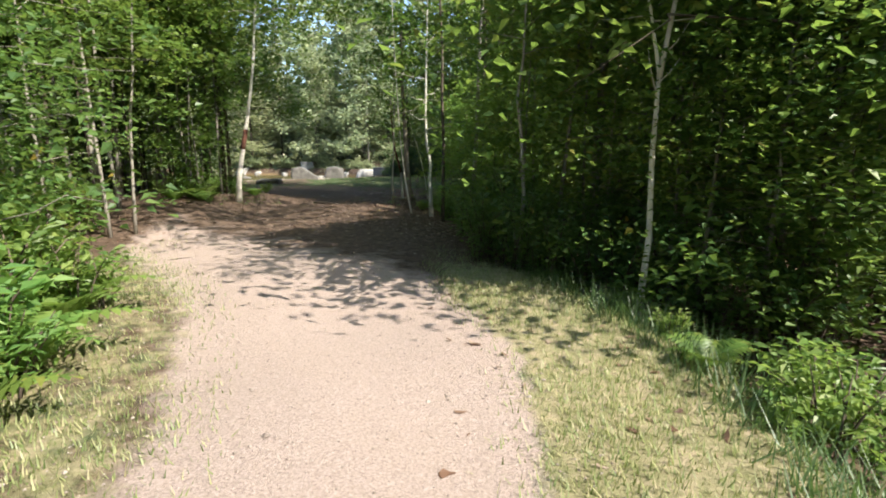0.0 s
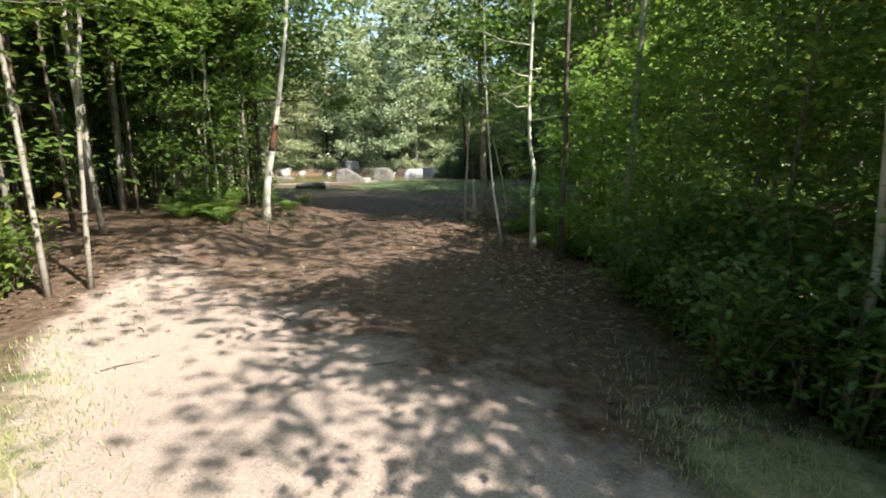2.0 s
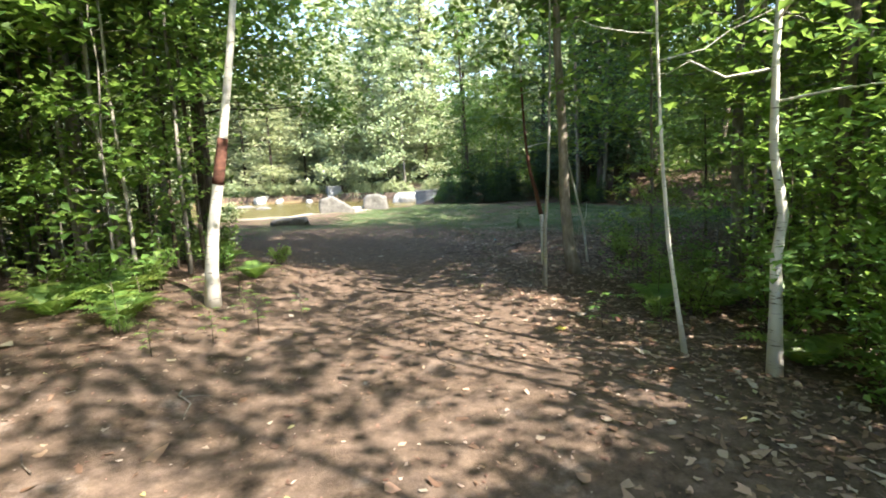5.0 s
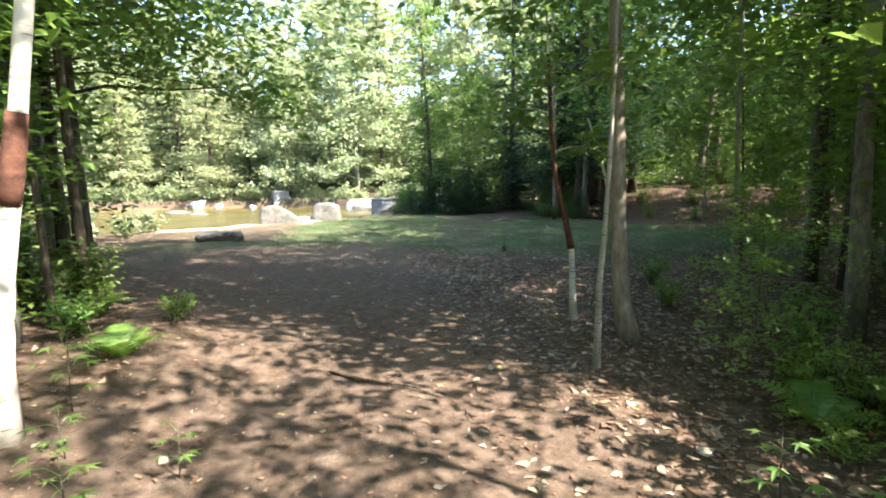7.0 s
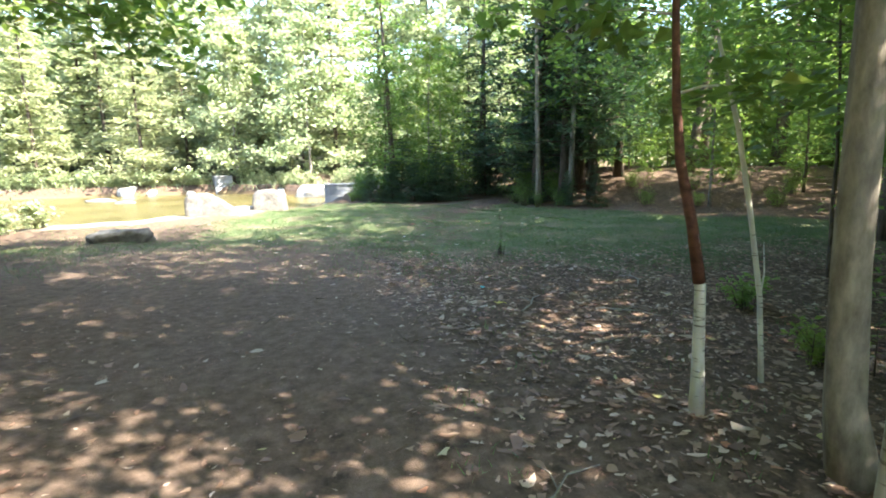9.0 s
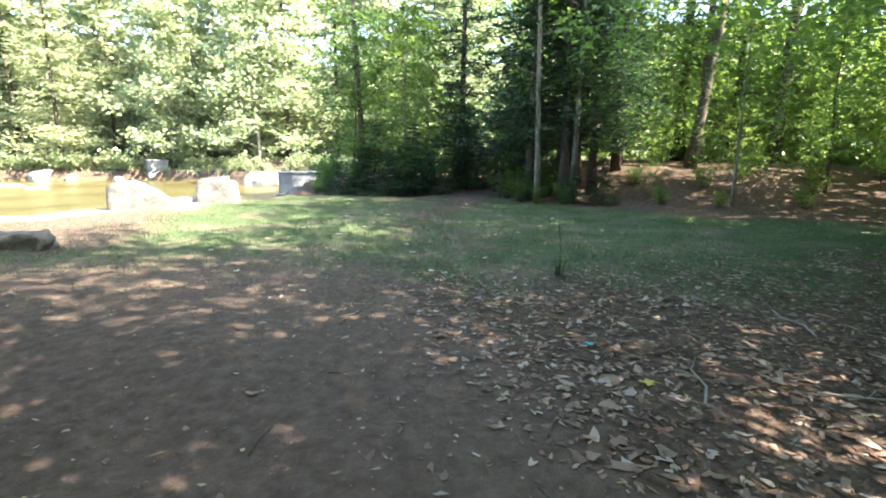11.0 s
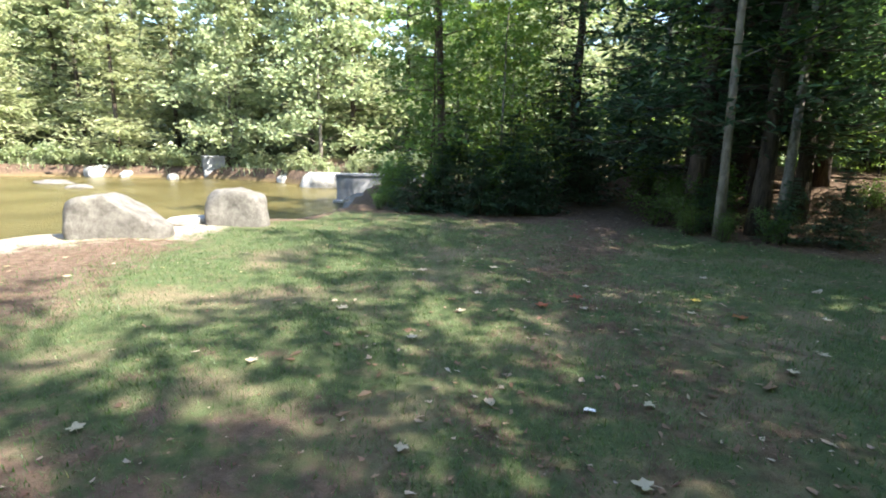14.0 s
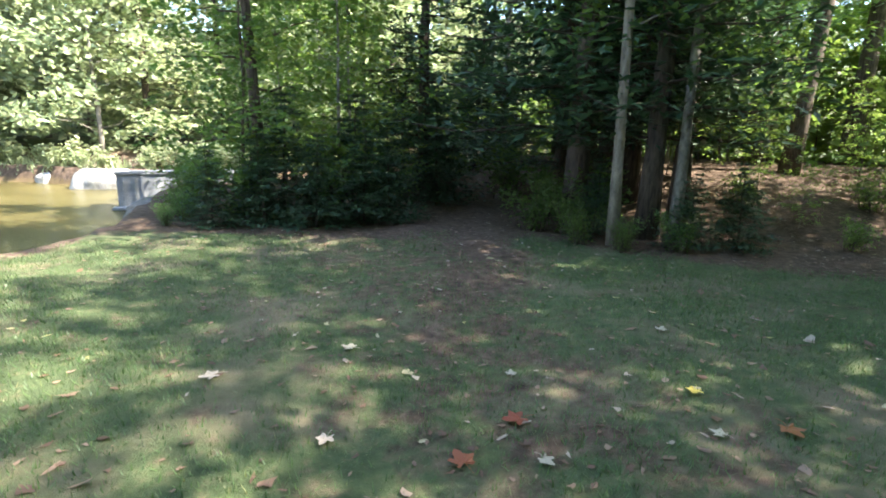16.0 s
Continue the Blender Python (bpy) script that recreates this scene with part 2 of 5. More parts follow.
def tube(points, radii, sides=8, wobble=0.0, seed=0):
    """A tapered tube along a line: vertices and faces."""
    pts = np.array(points, float)
    r_ = np.random.default_rng(seed)
    d = np.gradient(pts, axis=0)
    d /= np.linalg.norm(d, axis=1)[:, None] + 1e-9
    ref = np.where(np.abs(d[:, 2:3]) < 0.9, np.array([[0, 0, 1.0]]), np.array([[1.0, 0, 0]]))
    ref = np.repeat(ref[:1], len(pts), 0)
    u = np.cross(d, ref)
    u /= np.linalg.norm(u, axis=1)[:, None] + 1e-9
    v = np.cross(d, u)
    ang = np.linspace(0, 2 * np.pi, sides, endpoint=False)
    rad = np.array(radii, float)[:, None] * (1 + wobble * r_.normal(size=(len(pts), sides)))
    ring = pts[:, None] + rad[..., None] * (np.cos(ang)[None, :, None] * u[:, None] + np.sin(ang)[None, :, None] * v[:, None])
    faces = []
    for i in range(len(pts) - 1):
        for j in range(sides):
            k = (j + 1) % sides
            faces.append((i * sides + j, i * sides + k, (i + 1) * sides + k, (i + 1) * sides + j))
    faces.append(tuple(range(sides))[::-1])
    faces.append(tuple((len(pts) - 1) * sides + j for j in range(sides)))
    return ring.reshape(-1, 3), faces


def joined(pieces):
    vs, fs, o = [], [], 0
    for v, f in pieces:
        vs.append(v)
        fs += [tuple(i + o for i in face) for face in f]
        o += len(v)
    return np.concatenate(vs), fs


def leaf_cloud(centres, sizes, r_, flat=0.6, aspect=0.68, fold=0.12, hang=0.25):
    """Small folded leaf blades at the centres: vertices and faces."""
    n = len(centres)
    az = r_.uniform(0, 2 * np.pi, n)
    a = np.stack([np.cos(az), np.sin(az), r_.normal(-hang, 0.35, n)], 1)
    a /= np.linalg.norm(a, axis=1)[:, None]
    up = np.stack([r_.normal(0, 1, n) * (1 - flat), r_.normal(0, 1, n) * (1 - flat), np.ones(n)], 1)
    b = np.cross(up, a)
    b /= np.linalg.norm(b, axis=1)[:, None] + 1e-9
    nn = np.cross(a, b)
    s = np.asarray(sizes)[:, None]
    v = np.stack([centres - a * s * 0.5, centres + b * s * aspect * 0.5 + nn * s * fold - a * s * 0.17,
                  centres + a * s * 0.5, centres - b * s * aspect * 0.5 + nn * s * fold - a * s * 0.17], 1).reshape(-1, 3)
    f = np.arange(4 * n).reshape(n, 4)
    return v, f.tolist()


def crooked(height, lean, r_, steps=9, wander=0.06, start=(0, 0, -0.12)):
    """A slightly wandering upright line."""
    z = np.linspace(0, 1, steps)
    w = np.cumsum(r_.normal(0, wander, (steps, 2)), 0) * z[:, None]
    return np.stack([start[0] + lean[0] * z + w[:, 0], start[1] + lean[1] * z + w[:, 1], start[2] + (height - start[2]) * z], 1)


def along(line, f):
    i = np.clip(f * (len(line) - 1), 0, len(line) - 1.001)
    k = int(i)
    return line[k] + (line[k + 1] - line[k]) * (i - k)


def limb_parts(pieces, mat, t, singly):
    """The limbs as parts of the tree: one by one where they stand near, else as one fine branchwork."""
    if singly:
        for v, f in pieces:
            part("limb", mesh_of("limb", v, f, mat, True), t)
    else:
        tagged(part("branchwork", mesh_of("branchwork", *joined(pieces), mat, True), t), kind="stuff")


def limbs_and_leaves(line, r0, low, reach, n_limbs, n_leaves, leaf, r_, droop=0.05, layer=0.16, top=1.0, spread=0.32):
    """Limbs that leave the trunk from the height share `low` upwards, and leaves in loose layers round their outer parts."""
    pieces, cent = [], []
    per = n_leaves // n_limbs
    for i in range(n_limbs):
        f = low + (top - low) * ((i + r_.uniform(0, 0.9)) / n_limbs)
        p = along(line, min(f, 0.98))
        az = i * 2.4 + r_.uniform(-0.5, 0.5)
        g = (f - low) / max(top - low, 1e-3)
        length = reach * (0.55 + 0.6 * math.sin(math.pi * min(1, 0.25 + g * 0.75))) * r_.uniform(0.7, 1.15)
        rise = r_.uniform(0.05, 0.45) + 0.5 * g
        t = np.linspace(0, 1, 5)
        q = np.stack([p[0] + np.cos(az) * length * t, p[1] + np.sin(az) * length * t, p[2] + length * (rise * t - droop * 4 * t * t)], 1)
        q[1:] += r_.normal(0, 0.05 * length, (4, 3)) * np.array([1, 1, 0.5])
        rl = r0 * 0.22 * (1 - 0.6 * g)
        pieces.append(tube(q, np.linspace(rl, rl * 0.15, 5), 4))
        # side twigs that carry the leaves
        k = 7
        tw = r_.uniform(0.25, 1.05, k)
        ends = np.array([along(q, min(x, 1)) for x in tw]) + np.clip(r_.normal(0, spread, (k, 3)), -0.55, 0.55) * length * np.array([1, 1, 0.45])
        pick = r_.integers(0, k, per)
        c = ends[pick] + np.clip(r_.normal(0, 1, (per, 3)), -2.1, 2.1) * np.array([0.14 * length, 0.14 * length, layer * length * 0.45])
        cent.append(c)
    return pieces, np.concatenate(cent)


def make_tree(name, label, height, r0, low, reach, n_limbs, n_leaves, leaf, bark_mat, leaf_mat, seed, lean=(0, 0), wander=0.06, category="tree",
              group="", line=None, flat=0.6, droop=0.05, layer=0.16, sides=9, top=1.0, singly=False, clear=0.08):
    r_ = np.random.default_rng(seed)
    if line is None:
        line = crooked(height, lean, r_, 10, wander)
    line = np.array(line, float)
    h = np.linspace(0, 1, len(line))
    rad = r0 * (1 - 0.82 * h)
    rad[0] *= 1.28
    t = thing(name, label, category, group)
    part("trunk", mesh_of("trunk", *tube(line, rad, sides, 0.05, seed), bark_mat, True), t)
    if n_limbs:
        lim, cent = limbs_and_leaves(line, r0, low, reach, n_limbs, n_leaves, leaf, r_, droop, layer, top)
        limb_parts(lim, bark_mat, t, singly)
        sz = leaf * r_.uniform(0.65, 1.3, len(cent))
        keep = cent[:, 2] > clear
        part("crown", mesh_of("crown", *leaf_cloud(cent[keep], sz[keep], r_, flat), leaf_mat), t)
    return t


def make_pine(name, label, height, r0, low, reach, whorls, tufts, seed, lean=(0, 0), group="", size=0.34, mat=None):
    r_ = np.random.default_rng(seed)
    line = crooked(height, lean, r_, 10, 0.04)
    rad = r0 * (1 - 0.85 * np.linspace(0, 1, 10))
    rad[0] *= 1.3
    t = thing(name, label, "tree", group)
    part("trunk", mesh_of("trunk", *tube(line, rad, 10, 0.05, seed), BARK_PINE, True), t)
    pieces, cent, way = [], [], []
    for i in range(whorls):
        f = low + (1 - low) * (i + r_.uniform(0, 0.5)) / whorls
        p = along(line, min(f, 0.985))
        for j in range(r_.integers(4, 6)):
            az = r_.uniform(0, 2 * np.pi)
            length = reach * (1.08 - (f - low) / (1 - low) * 0.9) * r_.uniform(0.65, 1.1)
            q = np.stack([p[0] + np.cos(az) * length * np.linspace(0, 1, 4), p[1] + np.sin(az) * length * np.linspace(0, 1, 4),
                          p[2] + length * np.array([0, 0.02, -0.03, 0.02])], 1)
            pieces.append(tube(q, np.linspace(r0 * 0.16, 0.008, 4), 4))
            m = max(6, int(tufts * length / reach))
            s = r_.uniform(0.2, 1.05, m)
            c = np.array([along(q, min(x, 1)) for x in s]) + r_.normal(0, 1, (m, 3)) * np.array([0.16, 0.16, 0.06]) * length
            cent.append(c)
    limb_parts(pieces, BARK_PINE, t, False)
    cent = np.concatenate(cent)
    keep = cent[:, 2] > 0.1
    cent = cent[keep]
    part("crown", mesh_of("crown", *leaf_cloud(cent, size * r_.uniform(0.6, 1.3, len(cent)), r_, 0.7, 0.30, 0.03, 0.1), mat or NEEDLE), t)
    return t


def make_shrub(name, label, height, width, stems, n_leaves, leaf, leaf_mat, seed, category="shrub", group="", flat=0.45, aspect=0.55):
    """Several stems from the ground, each with its leaves."""
    r_ = np.random.default_rng(seed)
    t = thing(name, label, category, group)
    pieces, cent = [], []
    per = n_leaves // stems
    for i in range(stems):
        az, out = r_.uniform(0, 6.283), width * r_.uniform(0.15, 0.95)
        h = height * r_.uniform(0.55, 1.05)
        s = np.linspace(0, 1, 5)[:, None]
        b = r_.normal(0, 0.18 * width, 3) * (1, 1, 0)
        q = b + np.array([np.cos(az) * out, np.sin(az) * out, 0]) * s ** 1.6 + np.array([0, 0, h]) * (s - 0.12 * s * s) - np.array([0, 0, 0.05])
        pieces.append(tube(q, np.linspace(0.010 + 0.004 * height, 0.003, 5), 4))
        f = r_.beta(1.6, 1.0, per)
        c = np.array([along(q, x) for x in f]) + r_.normal(0, 1, (per, 3)) * np.array([0.17, 0.17, 0.09]) * (width * 0.5 + height * 0.22)
        cent.append(c)
    cent = np.concatenate(cent)
    cent = cent[cent[:, 2] > 0.05]
    tagged(part("undergrowth", mesh_of("undergrowth", *joined(pieces), BARK, True), t), kind="stuff")
    part("foliage", mesh_of("foliage", *leaf_cloud(cent, leaf * r_.uniform(0.6, 1.35, len(cent)), r_, flat, aspect), leaf_mat), t)
    return t


def make_fern(name, label, length, fronds, seed, group="", mat=None):
    r_ = np.random.default_rng(seed)
    t = thing(name, label, "fern", group)
    for i in range(fronds):
        az = 6.283 * i / fronds + r_.uniform(-0.3, 0.3)
        ln = length * r_.uniform(0.75, 1.1)
        s = np.linspace(0, 1, 13)
        q = np.stack([np.cos(az) * ln * 0.75 * s, np.sin(az) * ln * 0.75 * s, ln * (0.95 * s - 0.62 * s ** 2) - 0.02], 1)
        vs, fs = tube(q[::3], np.linspace(0.006, 0.002, 5), 3)
        side = np.array([-np.sin(az), np.cos(az), 0])
        vs, fs, o = [vs], list(fs), len(vs)
        for k in range(1, 13):
            w = ln * 0.26 * math.sin(math.pi * (0.12 + 0.86 * s[k] ** 0.8)) + 0.01
            d = q[k] - q[k - 1]
            for sg in (1, -1):
                p0, p1 = q[k] - d * 0.42, q[k] + d * 0.35
                tip = q[k] + side * sg * w + d * 0.7 + np.array([0, 0, -0.10 * w])
                midp = q[k] + side * sg * w * 0.45 + d * 0.75
                vs.append(np.array([p0, tip, midp, p1]))
                fs.append((o, o + 1, o + 2, o + 3))
                o += 4
        part("frond", mesh_of("frond", np.concatenate(vs), fs, mat or LEAF_LIGHT), t)
    return t


# ---------------------------------------------------------------- the lie of the land
def course(table):
    xs, ys = zip(*table)
    return lambda v: np.interp(v, xs, ys)


path_left = course([(-12, -1.3), (0, -1.35), (2, -1.75), (4, -2.6), (7, -4.5), (10, -5.7), (12.3, -5.3), (14.7, -5.1), (17, -6.4), (20, -8.5), (24, -9)])
path_right = course([(-12, 0.5), (0, 0.5), (3, 0.72), (5, 0.2), (8, -0.1), (9.4, -0.5), (10.9, -0.66), (13.4, -1.4), (15.5, -1.8), (17, -2.2), (19, -2.5), (21, -3.0), (23, -4)])
bank_near = course([(-400, 6), (-60, 15), (-20, 23.5), (-12, 26.6), (-9.2, 28.5), (-7.5, 29.9), (-5.5, 30.7), (-4.6, 31.6), (-4.0, 40.2), (-1, 41.4), (20, 44), (60, 50), (400, 70)])
bank_far = course([(-400, 40), (-60, 48), (-22, 53), (-13.5, 52.6), (-9.5, 50.2), (-7, 47.6), (-4, 46.6), (0, 46.6), (20, 50), (60, 56), (400, 76)])
wood_edge = course([(-3.9, 31.8), (-0.7, 30.3), (0.2, 30.0), (1.9, 29.4), (2.4, 27.8), (4.5, 25.0), (7.0, 23.1), (11, 20.6), (16, 19)])
WATER_Z = -0.70


def river_depth(x, y):
    return np.minimum(y - bank_near(x), bank_far(x) - y)


def smooth(v, a, b):
    s = np.clip((v - a) / (b - a), 0, 1)
    return s * s * (3 - 2 * s)


def height_at(x, y):
    """The ground's height, without its small unevenness."""
    x, y = np.asarray(x, float), np.asarray(y, float)
    d = river_depth(x, y)
    h = -1.25 * smooth(d, -0.15, 0.75)
    inland = smooth(y - wood_edge(x), 0.2, 9.0) * smooth(x, 2.6, 6.5) * smooth(-d, 2, 6)
    h = h + 1.05 * inland
    h = h - 0.58 * smooth(x - path_right(y), 0.9, 2.2) * smooth(-y, -12, -6.5)
    h = h + 0.26 * smooth(path_left(y) - x, -1.6, 0.6) * smooth(y, 7, 11) * smooth(-y, -18, -14) * smooth(x, -16, -11)
    h = h + 1.2 * smooth(y - bank_far(x), 1.0, 9.0)
    h = h + 14 * smooth(y - bank_far(x), 12, 60) + 12 * smooth(np.abs(x + 2) - 24, 0, 45) * smooth(-d, 3, 25)
    return h


def rough_at(x, y):
    return 0.035 * np.sin(x * 1.7 + 0.6 * np.sin(y * 1.3)) * np.cos(y * 1.45 + 0.5) + 0.015 * np.sin(x * 4.3 + y * 2.1)


def ground_z(x, y):
    return float(height_at(x, y) + rough_at(x, y))


def spaced(lo, hi, step, far):
    core = np.arange(lo, hi + step / 2, step)
    g, out = step, []
    v = 0.0
    while v < far:
        g *= 1.32
        v += g
        out.append(v)
    out = np.array(out)
    return np.concatenate([(lo - out)[::-1], core, hi + out])


gx, gy = spaced(-16, 12, 0.22, 700), spaced(-6, 56, 0.22, 700)
X, Y = np.meshgrid(gx, gy)
Z = height_at(X, Y) + rough_at(X, Y)
nx, ny = len(gx), len(gy)
idx = np.arange(nx * ny).reshape(ny, nx)
quads = np.stack([idx[:-1, :-1], idx[:-1, 1:], idx[1:, 1:], idx[1:, :-1]], -1).reshape(-1, 4)
ground_me = mesh_of("ground", np.stack([X, Y, Z], -1).reshape(-1, 3), quads.tolist(), GROUND, True)


def lawn_mask(x, y):
    lawn = smooth(y + 1.4 * smooth(x, -3.4, -1.6) + 0.5 * np.sin(x * 1.3) + 0.35 * np.sin(x * 3.1 + 1), 18.0, 22.5) * smooth(wood_edge(x) - y, -0.5, 0.5) * smooth(-river_depth(x, y), 0.2, 0.9) * smooth(x, -13, -10) * smooth(-x, -13, -8)
    dirt = smooth(-x, 1.8, 4.6) * smooth(-y, -24.2, -20.0)
    lawn = lawn * (1 - 0.75 * dirt)
    trail = np.exp(-((x - (0.75 + (y - 29) * 0.55) + 0.15 * np.sin(y * 2.2)) / 0.55) ** 2) * smooth(y, 25.5, 29.5)
    worn = 0.5 * np.exp(-((x + 1.2 + (26 - y) * 0.12) / 1.1) ** 2) * smooth(y, 20, 23)
    shore = 0.75 * smooth(-x, 5.9, 7.4) * smooth(y, 22.5, 24.0)
    return np.clip(lawn - trail - worn * 0.6 - shore, 0, 1)


def verge_mask(x, y):
    right = smooth(x - path_right(y), -0.45, 0.15) * smooth(-(x - path_right(y)), -1.5, -0.9) * smooth(-y, -7.5, -4.5)
    left = 0.58 * smooth(-(x - path_left(y)), -1.0, -0.2) * smooth(x - path_left(y), -1.3, -0.4) * smooth(-y, -9, -5)
    return np.clip(right + left, 0, 1)


in_path = smooth(X - path_left(Y) - 0.45 * smooth(-Y, -6.5, -4), -0.6, 0.5) * smooth(path_right(Y) - X, -0.35, 0.35)
masks = {
    "gravel": in_path * np.clip(0.95 * smooth(-(Y + 0.8 * (X + 2.5)), -8.6, -4.5) + 0.30 * smooth(-Y, -15.5, -12.5), 0, 1),
    "soil": np.clip(in_path * smooth(Y, 4, 8) * 0.5 + 0.8 * smooth(Y, 15.5, 17.5) * smooth(-Y, -23.5, -21.5) * smooth(-X, 1.8, 3.2) * smooth(X, -10, -8)
                    + 0.45 * np.exp(-((X - (0.75 + (Y - 29) * 0.55)) / 0.6) ** 2) * smooth(Y, 25.5, 29), 0, 1),
    "grass": np.clip(0.70 * lawn_mask(X, Y) + 0.8 * verge_mask(X, Y) + smooth(Y - bank_far(X), 2, 8) + smooth(np.abs(X + 2), 24, 32), 0, 1),
    "sand": smooth(river_depth(X, Y), -3.4, -1.0) * smooth(-X, 5.6, 6.6) * smooth(X, -14, -10) * smooth(-river_depth(X, Y), -0.4, 0.1) * smooth(Y, 10, 20) * smooth(-Y, -40, -34) * 0.62,
    "verge": 0.85 * verge_mask(X, Y),
    "bed": smooth(river_depth(X, Y), 0.0, 0.5),
}
for key, value in masks.items():
    at = ground_me.attributes.new(key, "FLOAT", "POINT")
    at.data.foreach_set("value", np.ascontiguousarray(value.reshape(-1), dtype=np.float32))
tagged(new("ground", ground_me), "uneven ground of gravel, earth, leaf mould and lawn", "ground", kind="structure")

wx, wy = spaced(-40, 20, 4.0, 400), spaced(20, 60, 4.0, 60)
WX, WY = np.meshgrid(wx, wy)
wi = np.arange(WX.size).reshape(WX.shape)
wq = np.stack([wi[:-1, :-1], wi[:-1, 1:], wi[1:, 1:], wi[1:, :-1]], -1).reshape(-1, 4)
keep = [q for q in wq.tolist() if (river_depth(WX.reshape(-1)[q], WY.reshape(-1)[q]) > -9).any()]
tagged(new("water", mesh_of("water", np.stack([WX, WY, np.full(WX.shape, WATER_Z)], -1).reshape(-1, 3), keep, WATER)), "brown slow river water with small ripples", "river", kind="structure")


def put(x, y, turn=0.0, size=1.0, dz=0.0):
    return pose(x, y, ground_z(x, y) + dz, 0, 0, turn) @ Matrix.Scale(size, 4)


# ---------------------------------------------------------------- rocks and concrete by the river
def make_rock(name, label, size, seed, mat, cut=(), group="", rough=0.16, x=0, y=0, z=None, turn=0):
    bm = bmesh.new()
    bmesh.ops.create_icosphere(bm, subdivisions=4, radius=1)
    off = Vector((seed * 3.1, seed * 1.7, seed * 0.9))
    for v in bm.verts:
        c = v.co.copy()
        for nrm, d in cut:
            nv = Vector(nrm).normalized()
            over = c.dot(nv) - d
            if over > 0:
                c -= nv * over * 0.9
        c *= 1 + rough * noise.noise(c * 1.3 + off) + rough * 0.35 * noise.noise(c * 4 + off) + rough * 0.12 * noise.noise(c * 11 + off)
        v.co = Vector((c.x * size[0], c.y * size[1], c.z * size[2]))
    me = bpy.data.meshes.new(name)
    bm.to_mesh(me)
    bm.free()
    me.materials.append(mat)
    me.shade_smooth()
    ob = new(name, me)
    ob.matrix_world = pose(x, y, ground_z(x, y) if z is None else z, 0, 0, turn)
    return tagged(ob, label, "rock", group)


make_rock("boulder", "large pale granite boulder with a sloping back, at the river's edge", (0.80, 0.55, 0.82), 3, STONE,
          [((0.62, 0, 1), 0.60), ((0, -1, 0.2), 0.72), ((-1, 0, -0.1), 0.72), ((-0.25, 0, 1), 0.80)], "boulders by the river", 0.12, -7.74, 28.5, turn=8)
make_rock("boulder", "blocky grey granite boulder with a flat top beside the river", (0.66, 0.52, 0.80), 8, STONE,
          [((0.1, 0, 1), 0.78), ((0, -1, 0.1), 0.66), ((-1, 0, 0), 0.76), ((1, 0, 0.1), 0.8)], "boulders by the river", 0.12, -6.2, 29.75, turn=4)
make_rock("flat_rock", "low flat pale rock between the boulders", (0.5, 0.32, 0.16), 5, STONE_WET, [((0, 0, 1), 0.6)], "", 0.15, -7.05, 29.75, turn=10)
make_rock("low_rock", "low dark-sided rock lying on the lawn's edge", (0.62, 0.34, 0.30), 6, STONE, [((0, 0, 1), 0.7), ((0, -1, 0.2), 0.7)], "", 0.3, -7.9, 23.35, turn=4)
for i, (x, y, s) in enumerate([(-6.6, 46.9, 1.25), (-8.9, 49.9, 0.75), (-20.6, 53.2, 1.1), (-18.9, 53.0, 0.7), (-23.5, 53.4, 0.8), (-15.9, 51.5, 0.5)]):
    make_rock("river_rock", "sunlit pale rock at the water's edge", (0.95 * s, 0.6 * s, 0.62 * s), 11 + i, STONE_WET, [((0, 0, 1), 0.75)], "rocks along the far bank", 0.2, x, y, WATER_Z + 0.12 * s, turn=20 * i)
for i, (x, y, s) in enumerate([(-20.0, 47.5, 0.8), (-17.5, 45.0, 0.5)]):
    make_rock("shoal_rock", "low rusty rock just above the brown water", (1.2 * s, 0.6 * s, 0.2), 31 + i, STONE, [], "rocks in the river", 0.2, x, y, WATER_Z - 0.02, turn=15 * i)
for i, (x, y, s) in enumerate([(-4.35, 38.4, 0.6), (-4.5, 37.3, 0.45), (-4.3, 36.2, 0.6), (-4.5, 34.8, 0.45), (-4.4, 33.6, 0.55), (-4.6, 32.5, 0.45), (-4.1, 39.4, 0.6), (-4.0, 35.5, 0.6), (-4.1, 34.2, 0.55), (-4.2, 33.0, 0.5), (-3.9, 37.0, 0.6)]):
    make_rock("bank_rock", "dark wet rock below the concrete wall", (0.9 * s, 0.7 * s, 0.6 * s), 51 + i, STONE, [], "rocks under the wall", 0.25, x, y, WATER_Z + 0.1, turn=33 * i)


def box(bm, x0, x1, y0, y1, z0, z1, bevel=0.02):
    r = bmesh.ops.create_cube(bm, size=1)
    for v in r["verts"]:
        v.co = Vector(((x0 + x1) / 2 + v.co.x * (x1 - x0), (y0 + y1) / 2 + v.co.y * (y1 - y0), (z0 + z1) / 2 + v.co.z * (z1 - z0)))
    if bevel:
        bmesh.ops.bevel(bm, geom=list({e for v in r["verts"] for e in v.link_edges}), offset=bevel, segments=2, affect="EDGES")


def box_part(name, parent, mat, *dims, bevel=0.02, label=""):
    bm = bmesh.new()
    box(bm, *dims, bevel=bevel)
    me = bpy.data.meshes.new(name)
    bm.to_mesh(me)
    bm.free()
    me.materials.append(mat)
    return part(name, me, parent, label)


